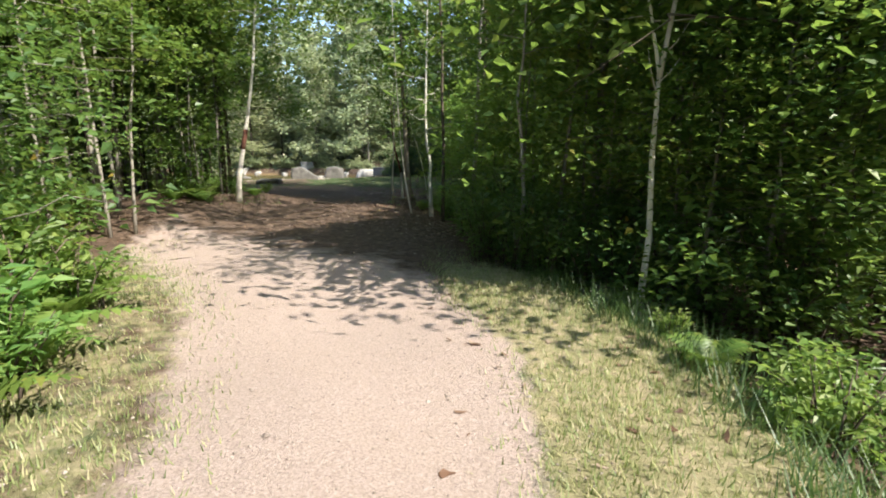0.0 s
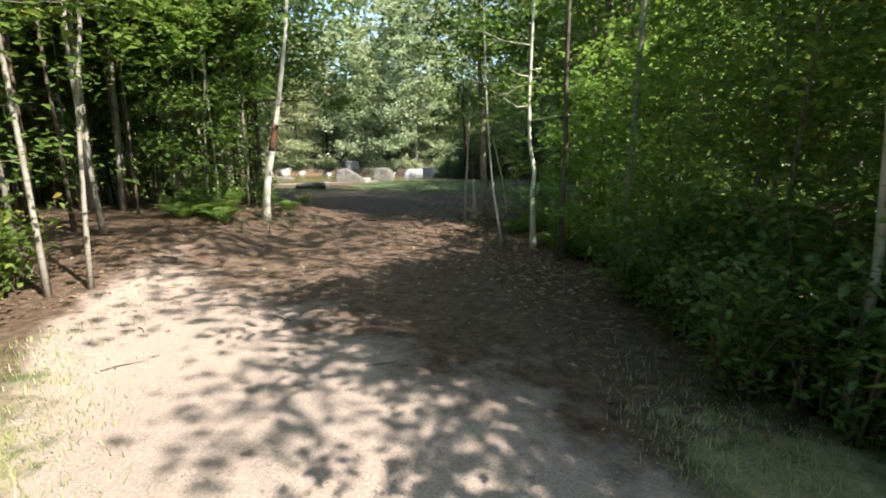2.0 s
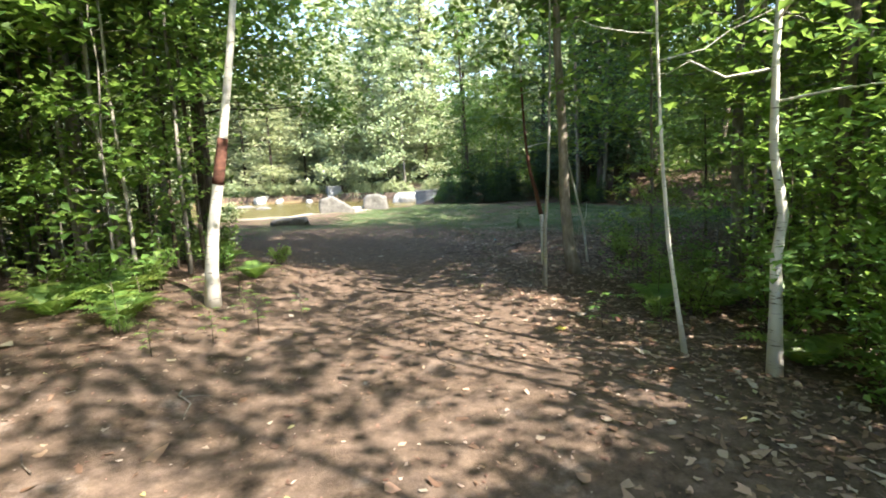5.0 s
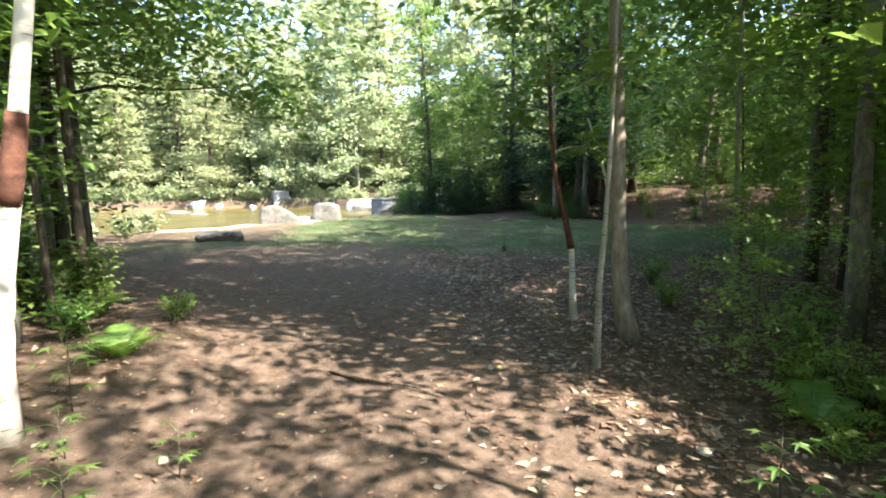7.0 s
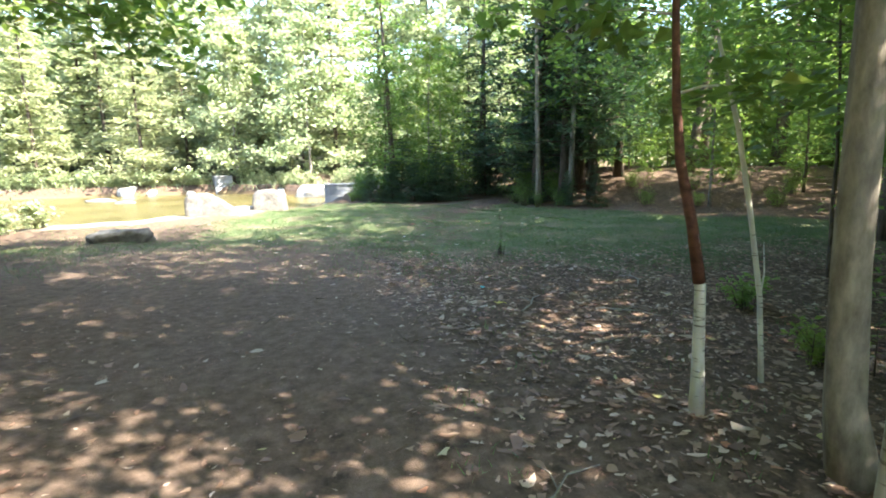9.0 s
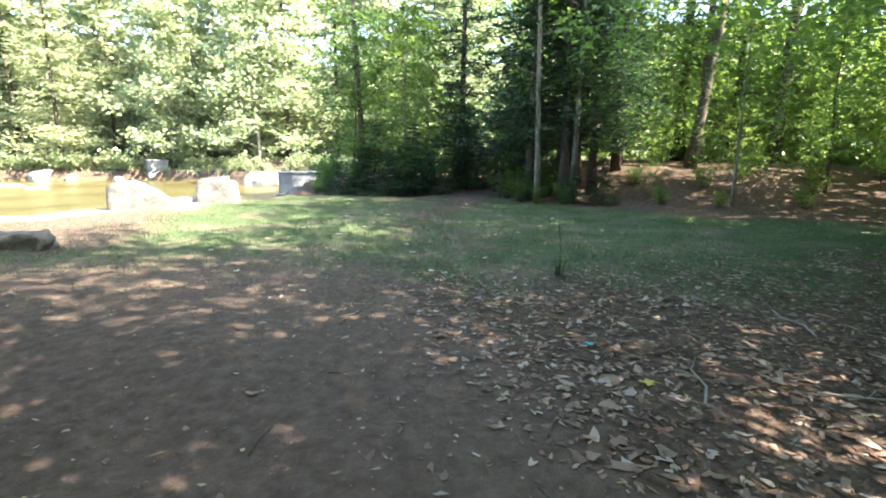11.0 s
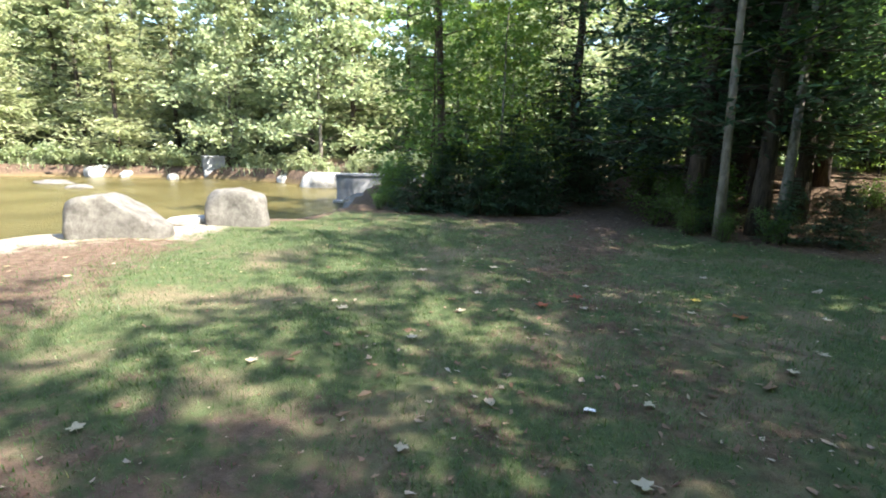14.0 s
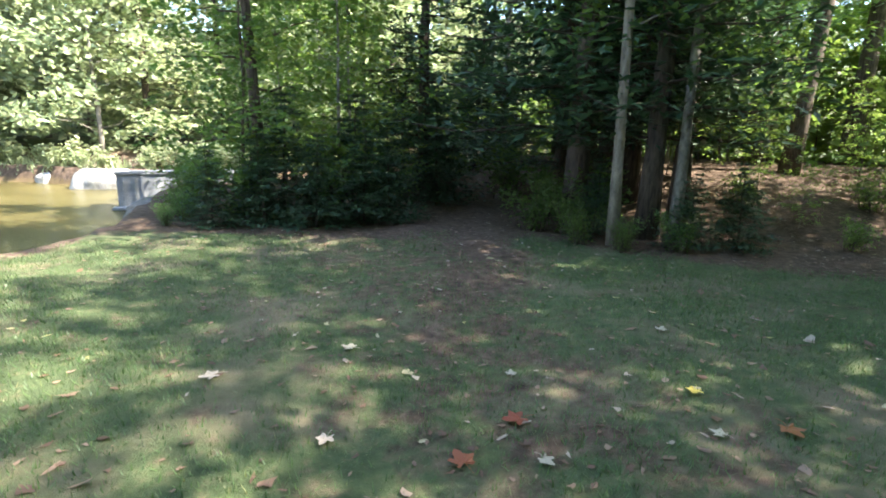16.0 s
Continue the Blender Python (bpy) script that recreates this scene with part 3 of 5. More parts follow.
wall = thing("concrete_abutment", "weathered grey concrete dam abutment standing in the river", "wall", at=pose(-5.35, 40.2, WATER_Z, 0, 0, 4))
box_part("wall_body", wall, CONCRETE, 0, 4.6, 0, 0.55, -0.9, 0.98)
box_part("coping", wall, CONCRETE, -0.05, 4.65, -0.06, 0.62, 0.98, 1.08, bevel=0.025)
for x in (0.12, 0.42, 0.62):
    box_part("rib", wall, CONCRETE, x, x + 0.07, -0.055, -0.002, -0.5, 0.96, bevel=0.012)
box_part("footing", wall, CONCRETE, -0.15, 2.2, -0.5, -0.06, -0.9, 0.06, bevel=0.03)
pier = thing("concrete_pier", "pale square concrete block on the far bank", "wall", at=pose(-14.4, 52.3, WATER_Z, 0, 0, 24))
box_part("block", pier, CONCRETE, 0, 1.25, 0, 1.1, -0.9, 1.25, bevel=0.03)
box_part("cap", pier, CONCRETE, -0.04, 1.29, -0.04, 1.14, 1.25, 1.36, bevel=0.03)

# ---------------------------------------------------------------- trees that stand by the way
def own_tree(x, y, label, r0, height, bark_mat, seed, line=None, lean=(0, 0), low=0.45, reach=1.3, limbs=10, leaves=1600, leaf=0.12, leaf_mat=None, name="tree", wander=0.05, top=1.0):
    t = make_tree(name, label, height, r0, low, reach, limbs, leaves, leaf, bark_mat, leaf_mat or LEAF, seed, lean, wander, line=line, top=top, singly=True)
    t.matrix_world = put(x, y)
    return t


def sleeve(tree, line, r0, z0, z1, height, mat, label):
    """Bare peeled bark round a stretch of the trunk."""
    line = np.array(line, float)
    zs = np.linspace(z0, z1, 7)
    pts = np.stack([np.interp(zs, line[:, 2], line[:, 0]), np.interp(zs, line[:, 2], line[:, 1]), zs], 1)
    rad = r0 * (1 - 0.82 * np.interp(zs, line[:, 2], np.linspace(0, 1, len(line)))) * 1.07 + 0.002
    part("peeled_band", mesh_of("peeled_band", *tube(pts, rad, 10, 0.03, 4), mat, True), tree, label)


# forked young birch on the verge
fork = own_tree(2.0, 4.5, "slim white birch forking above head height on the grassy verge", 0.036, 6.4, BIRCH, 21,
                line=[(-0.03, 0, -0.15), (0.0, 0, 0.5), (0.03, 0, 0.95), (0.0, 0, 1.7), (0.01, 0, 2.42), (-0.06, 0, 2.74), (-0.13, 0, 3.06), (-0.3, 0.1, 6.4)], low=0.75, reach=0.8, limbs=7, leaves=900)
part("second_stem", mesh_of("second_stem", *tube([(0.01, 0, 2.40), (0.05, 0, 2.68), (0.10, 0, 3.04), (0.15, 0.05, 4.1), (0.18, 0.1, 6.0)], [0.028, 0.024, 0.020, 0.015, 0.006], 8), BIRCH, True), fork)
for a, b, c in [((0.04, 0, 2.6), (0.17, 0.05, 2.72), (0.32, 0.1, 2.95)), ((0.01, 0, 2.36), (0.09, -0.02, 2.44), (0.17, -0.03, 2.56)), ((0.0, 0, 2.25), (-0.08, -0.05, 2.42), (-0.14, -0.08, 2.62))]:
    part("bare_twig", mesh_of("bare_twig", *tube([a, b, c], [0.008, 0.006, 0.002], 5), BIRCH, True), fork)
own_tree(1.02, 5.95, "thin crooked pale sapling at the wood's edge", 0.030, 5.0, PALE_BARK, 22,
         line=[(0, 0, -0.1), (0.03, 0, 0.45), (0.05, 0, 0.9), (0.0, 0, 1.59), (-0.06, 0, 2.04), (0.0, 0, 2.5), (0.0, 0, 2.83), (0.05, 0, 3.6), (0.1, 0.1, 5.0)], low=0.62, reach=0.8, limbs=8, leaves=900)
own_tree(1.5, 6.1, "thin dark sapling at the wood's edge", 0.030, 4.6, BARK_GREY, 23, low=0.55, reach=0.9, limbs=8, leaves=900, lean=(0.15, 0))
# pale stems at the left-hand clearing
own_tree(-5.3, 7.85, "slim pale stem beside the clearing", 0.032, 6.5, PALE_BARK, 24, lean=(-0.25, 0.1), low=0.42, reach=1.3, limbs=12, leaves=2200)
own_tree(-5.05, 8.1, "slim pale twin stem beside the clearing", 0.028, 6.0, PALE_BARK, 25, lean=(0.3, 0.2), low=0.45, reach=1.2, limbs=10, leaves=1800)
own_tree(-6.4, 8.7, "slim grey stem beside the clearing", 0.035, 7.0, BARK_GREY, 26, lean=(-0.3, 0), low=0.4, reach=1.3, limbs=12, leaves=2200)
own_tree(-9.1, 13.2, "pale trunk at the back of the clearing", 0.085, 10, PALE_BARK, 27, lean=(-0.2, 0.2), low=0.4, reach=1.9, limbs=13, leaves=3000)
own_tree(-8.6, 13.4, "grey trunk at the back of the clearing", 0.07, 9, BARK_GREY, 28, lean=(0.2, 0.3), low=0.42, reach=1.8, limbs=12, leaves=2600)
own_tree(-11.3, 14.8, "stout dark trunk behind the clearing", 0.20, 15, BARK, 29, low=0.4, reach=3.0, limbs=16, leaves=5000, leaf=0.17)
own_tree(-12.6, 16.0, "dark trunk deep among the saplings", 0.13, 13, BARK, 30, low=0.4, reach=2.5, limbs=14, leaves=4000, leaf=0.17)
# white birch with the rust-red band
wb_line = [(0, 0, -0.15), (0.04, 0, 0.4), (0.12, 0, 0.9), (0.22, 0, 1.35), (0.32, 0, 1.8), (0.48, 0, 2.6), (0.62, 0, 3.4), (0.8, 0.1, 5.5), (1.0, 0.2, 9.5)]
wb = own_tree(-5.15, 12.7, "white birch with a band of rust-red peeled bark beside the path", 0.080, 9.5, BIRCH, 31, line=wb_line, low=0.80, reach=2.0, limbs=14, leaves=3600)
sleeve(wb, wb_line, 0.080, 1.32, 1.80, 9.5, PEELED, "rust-red peeled bark")
own_tree(-7.35, 17.0, "upright dark brown trunk at the lawn's corner", 0.12, 11, BARK, 32, low=0.24, reach=3.0, limbs=26, leaves=13000, leaf=0.135, lean=(0.2, -0.2))
# right-hand side of the path
own_tree(-0.84, 14.4, "smooth grey-brown trunk with a dark foot beside the path", 0.095, 12, BARK_SMOOTH, 33, low=0.60, reach=2.4, limbs=18, leaves=6600, leaf=0.13,
                line=[(0.08, -0.02, -0.1), (-0.02, 0, 0.35), (-0.08, 0, 1.0), (-0.11, 0, 2.0), (-0.17, 0, 3.0), (-0.2, 0, 4.5), (-0.15, 0.1, 7), (0.0, 0.2, 12)])
own_tree(-1.29, 13.85, "slim grey-white stem leaning beside the stouter trunk", 0.032, 7.0, PALE_BARK, 47,
         line=[(-0.01, 0, -0.1), (0.0, 0, 0.35), (0.0, 0, 0.7), (0.04, 0, 1.23), (0.06, 0, 1.83), (0.08, 0, 2.57), (0.1, 0.05, 4.0), (0.2, 0.2, 7)], low=0.84, reach=1.2, limbs=9, leaves=1300)
peel_line = [(0, 0, -0.1), (-0.02, 0, 0.35), (-0.04, 0, 0.75), (-0.10, 0, 1.05), (-0.21, 0, 1.45), (-0.26, 0, 1.8), (-0.30, 0, 2.4), (-0.33, 0.05, 3.2), (-0.35, 0.1, 5.5)]
peel = own_tree(-1.10, 15.05, "crooked thin birch with long strips of red-brown peeled bark", 0.038, 5.5, BIRCH, 34, line=peel_line, low=0.62, reach=0.9, limbs=8, leaves=1000)
sleeve(peel, peel_line, 0.038, 0.78, 2.75, 5.5, PEELED, "red-brown peeled bark")
snag = thing("dead_sapling", "thin broken white dead sapling leaning over the litter", "tree", at=put(-0.34, 15.44))
part("stem", mesh_of("stem", *tube([(0, 0, -0.08), (-0.03, 0, 0.2), (-0.08, 0, 0.6), (-0.2, 0, 1.15), (-0.34, 0, 1.7), (-0.52, 0, 2.22)], [0.02, 0.018, 0.018, 0.017, 0.016, 0.011], 7, 0.06), BIRCH, True), snag)
part("side_shoot", mesh_of("side_shoot", *tube([(-0.08, 0, 0.6), (-0.02, 0.05, 0.75), (0.0, 0.1, 0.95)], [0.008, 0.006, 0.002], 5), BIRCH, True), snag)
own_tree(-0.60, 11.28, "thin white stem leaning towards the path", 0.022, 5.0, BIRCH, 35, line=[(0, 0, -0.1), (-0.08, 0, 0.35), (-0.17, 0, 0.9), (-0.23, 0, 1.5), (-0.28, 0, 2.2), (-0.33, 0, 3.2), (-0.4, 0, 5.0)], low=0.66, reach=0.9, limbs=8, leaves=260)
own_tree(-0.15, 10.9, "white birch trunk among the saplings", 0.047, 8.5, BIRCH, 36, line=[(0, 0, -0.1), (-0.02, 0, 0.5), (-0.04, 0, 0.85), (-0.01, 0, 1.15), (-0.10, 0, 1.6), (-0.12, 0, 2.27), (-0.10, 0, 3.1), (-0.05, 0, 5), (0.1, 0, 8.5)], low=0.55, reach=1.1, limbs=12, leaves=480, leaf=0.095)
own_tree(0.10, 9.87, "slim dark brown trunk beside the path", 0.038, 7.5, BARK, 37, lean=(0.05, 0), low=0.52, reach=1.1, limbs=12, leaves=480, leaf=0.095)
own_tree(0.62, 8.95, "grey-white trunk close to the path's edge", 0.042, 8.0, PALE_BARK, 38, lean=(0.25, 0.1), low=0.52, reach=1.1, limbs=12, leaves=480, leaf=0.095)
own_tree(0.35, 14.6, "slim grey sapling in the litter", 0.03, 5.0, BARK_GREY, 39, low=0.3, reach=1.1, limbs=9, leaves=1500)
own_tree(1.7, 12.6, "slim grey sapling in the wood", 0.04, 6.5, BARK_GREY, 40, low=0.3, reach=1.3, limbs=12, leaves=2200)

# ---------------------------------------------------------------- kinds of trees for the wood
canopy = [make_tree("forest_tree", "tall broad-leaved forest tree with a full green crown", 15, 0.16, 0.36, 3.2, 22, 2700, 0.23, (BARK, BARK_GREY, BARK)[i], LEAF, 100 + i, group="forest trees") for i in range(3)]
young = [make_tree("young_tree", "young broad-leaved tree with leafy layered branches", 7, 0.05, 0.16, 1.6, 20, 2500, 0.16, (BARK_GREY, BARK, PALE_BARK)[i], (LEAF, LEAF_DEEP, LEAF)[i], 120 + i, group="young trees", lean=(0.2 * i - 0.2, 0.1), wander=0.05) for i in range(3)]
young_fine = [make_tree("young_tree", "young tree with fine layered leaves at the path's edge", 7, 0.042, 0.16, 1.5, 24, 3900, 0.108, (BARK_GREY, PALE_BARK)[i], (LEAF, LEAF_DEEP)[i], 130 + i, group="young trees", lean=(0.2 - 0.3 * i, 0.1), wander=0.05) for i in range(2)]
overhang = [make_tree("maple_tree", "spreading maple whose leafy boughs hang over the way", 9, 0.10, 0.33, 3.3, 24, 6400, 0.14, (BARK, BARK_GREY)[i], LEAF, 150 + i, group="maples by the way", droop=0.07, clear=2.6) for i in range(2)]
pole = [make_tree("pole_sapling", "thin bare-stemmed sapling with a small high crown", 8, 0.038, 0.5, 1.2, 9, 800, 0.20, (PALE_BARK, BARK_GREY, BARK)[i], LEAF, 140 + i, group="pole saplings", lean=(0.3 - 0.3 * i, 0.15), wander=0.07, sides=7) for i in range(3)]
# added kind, crown mostly above the view, planted to cast shade
tall = [make_tree("tall_tree", "tall slender tree added to cast shade from its high crown", 15, 0.075, 0.60, 2.6, 13, 2300, 0.21, (BARK_GREY, BARK)[i], LEAF, 155 + i, group="tall slender trees", lean=(-0.3 + 0.4 * i, 0.2)) for i in range(2)]
shrubs = [make_shrub("understorey_shrub", "dense green understorey shrub", 1.9, 0.95, 14, 950, 0.15, (LEAF_DEEP, LEAF)[i], 160 + i, group="understorey shrubs") for i in range(2)]
shrub_fine = make_shrub("understorey_shrub", "dense small-leaved shrub beside the path", 1.5, 0.75, 18, 1700, 0.082, LEAF_DEEP, 165, group="understorey shrubs")
shrub_light = make_shrub("understorey_shrub", "leafy shrub in dappled shade, leaves brightened as if lit", 1.4, 0.85, 13, 900, 0.098, LEAF_LIGHT, 166, group="understorey shrubs", aspect=0.62)
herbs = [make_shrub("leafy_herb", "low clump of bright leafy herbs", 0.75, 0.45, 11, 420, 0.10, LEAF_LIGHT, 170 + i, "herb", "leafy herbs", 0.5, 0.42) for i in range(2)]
riverside = [make_tree("riverside_tree", "broad-leaved tree on the far bank, leafy to the ground, coloured as sunlit", 13, 0.13, 0.06, 3.1, 30, 5200, 0.35, BARK_GREY, LEAF_FAR, 180 + i, group="far bank trees", flat=0.0) for i in range(3)]
riverside += [make_pine("riverside_tree", "conifer with tiered branches on the far bank, paled as if overexposed", 15, 0.16, 0.05, 3.2, 28, 64, 186 + i, group="far bank trees", size=0.52, mat=LEAF_FAR) for i in range(2)]
bank_shrub = [make_shrub("bank_shrub", "shrub overhanging the river bank, its green paled as if overexposed", 1.7, 1.3, 12, 600, 0.27, LEAF_FAR, 190 + i, group="bank shrubs") for i in range(2)]
pines = [make_pine("white_pine", "tall dark pine with drooping evergreen branches", 15, 0.24, 0.12, 3.0, 24, 60, 200 + i, group="pines") for i in range(2)]
evergreen = make_pine("evergreen_bush", "dense dark evergreen growing to the ground", 4.6, 0.06, 0.03, 1.9, 22, 60, 210, group="evergreens", size=0.30)
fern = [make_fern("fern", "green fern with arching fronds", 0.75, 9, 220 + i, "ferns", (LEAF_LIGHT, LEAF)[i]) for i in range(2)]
sapling = [make_tree("maple_sapling", "slender maple sapling with layered leaves brightened as if lit", 3.2, 0.017, 0.22, 0.85, 18, 1500, 0.105, (BARK_GREY, BARK)[i], LEAF_LIGHT, 230 + i, group="maple saplings", lean=(0.15 - 0.3 * i, 0.1), wander=0.04, flat=0.72, sides=6) for i in range(2)]
understorey = [make_tree("understorey_maple", "understorey maple with layered sprays of leaves brightened as if lit", 5.5, 0.032, 0.30, 1.7, 18, 2300, 0.115, (BARK_GREY, BARK)[i], LEAF_LIGHT, 240 + i, group="understorey maples", lean=(0.3 - 0.5 * i, 0.2), flat=0.75, clear=1.35) for i in range(2)]
used = set()


def plant(ob, x, y, size=1.0, turn=None, dz=0.0):
    m = put(x, y, rng.uniform(0, 360) if turn is None else turn, size, dz)
    if ob.name not in used:
        used.add(ob.name)
        ob.matrix_world = m
        return ob
    return copy_thing_at(ob, m)


def copy_thing_at(ob, m):
    s = ob.matrix_basis.to_scale()[0]
    return copy_thing(ob, m @ Matrix.Scale(1 / s, 4))


def scatter(kinds, n, box4, ok, size, gap, taken):
    """n plants at random in the box, where ok(x, y), gap apart."""
    done = tries = 0
    while done < n and tries < n * 60:
        tries += 1
        x, y = rng.uniform(box4[0], box4[1]), rng.uniform(box4[2], box4[3])
        if not ok(x, y) or any((x - a) ** 2 + (y - b) ** 2 < gap * gap for a, b in taken):
            continue
        taken.append((x, y))
        plant(kinds[rng.integers(len(kinds))], x, y, rng.uniform(*size))
        done += 1


def left_wood(x, y):
    return x < path_left(y) - 0.9 and y < bank_near(x) - 2.5 and not (x > -9.5 and y > 18)


def right_wood(x, y):
    return (y < 19 and x > path_right(y) + 1.2 and not (y > 13 and x < 1.2 + (y - 13) * 0.7)) or (y >= 19 and x > 6 and y > wood_edge(x) + 0.4 and river_depth(x, y) < -1)


# pines and mixed trees at the far end of the lawn
for x, y, s, k in [(4.7, 30.2, 0.8, 1), (5.6, 32.6, 1.15, 0), (2.1, 34.6, 0.7, 1), (8.3, 37.0, 1.1, 0), (12.5, 35.0, 1.1, 1)]:
    plant(pines[k], x, y, s)
corner_pines = [make_pine("white_pine", "stout dark pine with low sweeping branches at the lawn's corner", 14, 0.20, 0.13, 2.6, 26, 110, 205 + i, group="pines", size=0.27) for i in range(2)]
own_tree(3.42, 27.95, "leaning grey-barked trunk at the corner of the lawn", 0.085, 12, BARK_GREY, 41, low=0.2, reach=1.8, limbs=16, leaves=3000, leaf=0.15, leaf_mat=LEAF_DEEP, lean=(0.5, 0.2))
own_tree(2.5, 28.25, "mottled grey trunk beside the woodland trail", 0.085, 12, BARK_SMOOTH, 42, lean=(-0.35, 0), low=0.22, reach=1.8, limbs=14, leaves=2600, leaf=0.15, leaf_mat=LEAF_DEEP)
own_tree(8.5, 29.4, "dark trunk leaning over the litter bank", 0.17, 14, BARK, 43, lean=(2.4, 0.4), low=0.3, reach=2.8, limbs=16, leaves=4200, leaf=0.17)
own_tree(13.2, 30.6, "stout dark trunk on the litter bank", 0.24, 15, BARK, 44, lean=(0.4, 0), low=0.3, reach=3.0, limbs=16, leaves=4200, leaf=0.17)
own_tree(10.6, 31.5, "dark trunk farther back on the bank", 0.17, 14, BARK, 45, low=0.3, reach=2.8, limbs=16, leaves=4000, leaf=0.17)
own_tree(-1.9, 33.2, "dark-stemmed tree in the thicket by the wall", 0.13, 9.0, BARK, 46, low=0.12, reach=1.8, limbs=20, leaves=2600, leaf=0.16, leaf_mat=LEAF_DEEP, lean=(-0.3, 0))
for x, y, s, k in [(2.95, 29.7, 1.0, 0), (3.45, 28.5, 0.85, 1), (3.5, 30.9, 0.6, 0), (4.6, 28.9, 0.75, 1), (5.2, 31.4, 0.9, 0), (6.3, 30.3, 0.75, 1)]:
    plant(corner_pines[k], x, y, s)
for x, y, s in [(1.9, 33.3, 0.55), (2.5, 35.0, 0.7), (2.4, 36.9, 0.95), (5.6, 38.2, 1.2), (7.2, 40.4, 1.4)]:
    plant(evergreen, x, y, s)
for x, y, s, k in [(-2.3, 32.9, 0.75, 1), (-0.6, 32.4, 0.85, 0), (-2.0, 34.8, 0.7, 1), (0.2, 34.6, 0.9, 2), (-1.0, 36.6, 0.8, 0), (0.6, 39.0, 0.9, 0), (1.0, 36.2, 0.9, 2)]:
    plant(young[k], x, y, s)
for x, y, s in [(-2.9, 31.95, 0.30), (-2.1, 31.6, 0.36), (-1.3, 31.2, 0.34), (-0.5, 31.1, 0.36), (0.1, 31.5, 0.40), (-1.7, 32.2, 0.5), (-0.4, 32.2, 0.5), (2.7, 28.9, 0.28), (3.2, 27.5, 0.24), (4.0, 27.3, 0.28)]:
    plant(evergreen, x, y, s)
for x, y, s in [(-3.5, 33.2, 0.4), (-3.2, 36.4, 0.6), (-3.3, 34.6, 0.5), (0.5, 33.0, 0.8), (-3.0, 38.9, 0.7),
                (-2.4, 32.4, 0.9), (-0.9, 32.0, 0.9), (3.7, 31.4, 0.7), (3.4, 29.6, 0.7), (3.7, 33.0, 0.9), (2.2, 29.9, 0.55)]:
    plant(shrubs[0], x, y, s)

taken = [(-5.3, 7.85), (-6.4, 8.7), (-9.1, 13.2), (-8.6, 13.4), (-11.3, 14.8), (-4.92, 12.4), (-7.35, 17.0), (-0.88, 14.3), (-0.05, 11.1), (0.1, 9.9), (0.62, 8.95), (1.5, 3.28), (0.95, 5.1), (-1.1, 15.05), (8.1, 29), (13.2, 30.6), (10.6, 31.5)]
scatter(canopy, 17, (-24, -8, 2, 22), left_wood, (0.75, 1.05), 2.6, taken)
# trees added to the right, some out of view, to shade lawn and path
for k, (x, y, s) in enumerate([(9.2, 19.6, 1.1), (10.6, 19.9, 1.1), (9.6, 22.8, 0.9), (8.7, 22.2, 0.85), (8.5, 15.4, 1.0), 
                               (13, 9.5, 0.8), (14, 5.5, 0.7), (12.5, 14.2, 0.95), (7.6, 21.0, 0.85), (12.5, 3.0, 0.7), (15, 18, 1.1), (16.5, 28, 1.0), (14, 33.5, 1.1), (7.5, 39.5, 1.0)]):
    taken.append((x, y))
    plant(canopy[k % 3], x, y, s)
# maples by the way; the right-hand ones are added to cast shade
for k, (x, y, s) in enumerate([(-8.5, 18.3, 1.05), (-8.3, 15.0, 1.05), (3.1, 16.9, 0.92), (-10.2, 19.6, 1.0), (3.7, 4.6, 0.84), (2.2, 15.2, 0.8), (-8.9, 13.9, 1.0), (1.4, 14.3, 0.85), (-8.0, 16.2, 0.9), (4.3, 18.4, 0.9), (5.9, 20.0, 1.05), (2.7, 6.4, 0.62)]):
    taken.append((x, y))
    plant(overhang[k % 2], x, y, s)
# edge of the right-hand wood, thickened so that its crowns shade the path
for k, (x, y, s) in enumerate([(3.5, 4.7, 0.9), (4.5, 4.2, 1.0), (5.3, 4.9, 1.05), (6.4, 4.6, 1.1), (1.25, 7.1, 0.55), (1.55, 7.7, 0.62), (2.2, 6.9, 0.75), (2.7, 7.2, 0.8), (1.9, 6.1, 0.6), (1.3, 9.0, 0.42), (1.7, 9.9, 0.5), (2.7, 5.3, 0.6), (3.3, 4.8, 0.66), (2.1, 6.1, 0.55), (2.9, 5.9, 0.95), (3.7, 5.4, 1.0), (2.5, 5.0, 0.6), (3.1, 4.4, 0.62), (3.5, 4.3, 0.62)]):
    plant(young_fine[k % 2], x, y, s)
# saplings added beside the start, out of view, to shade the path
for k, (x, y, s) in enumerate([(4.3, 3.4, 0.95), (4.9, 3.0, 1.0), (6.0, 4.0, 1.1)]):
    plant(pole[k % 3], x, y, s)
# slender trees added so that their high crowns shade path and wood
for k, (x, y, s) in enumerate([(2.1, 6.5, 0.92), (1.1, 12.1, 0.95), (2.0, 14.4, 1.0), (2.9, 16.1, 1.0), (-7.6, 9.6, 0.9), (-8.8, 11.4, 1.0), (3.6, 12.6, 1.0), (-6.6, 15.8, 0.75)]):
    taken.append((x, y))
    plant(tall[k % 2], x, y, s)
for k, (x, y, s) in enumerate([(-9.5, 16.2, 0.9), (-8.7, 17.2, 0.8), (-10.6, 17.6, 1.0), (-11.5, 15.8, 1.0), (-9.9, 18.9, 0.8), (-12.5, 18.5, 1.0)]):
    taken.append((x, y))
    plant(young[1], x, y, s)
low_taken = list(taken)


def right_edge(x, y):
    """The right-hand wood, but for a gap in it through which the sun reaches the path."""
    return right_wood(x, y) and not -1.6 < y - (10.1 - 0.675 * x) < 2.6


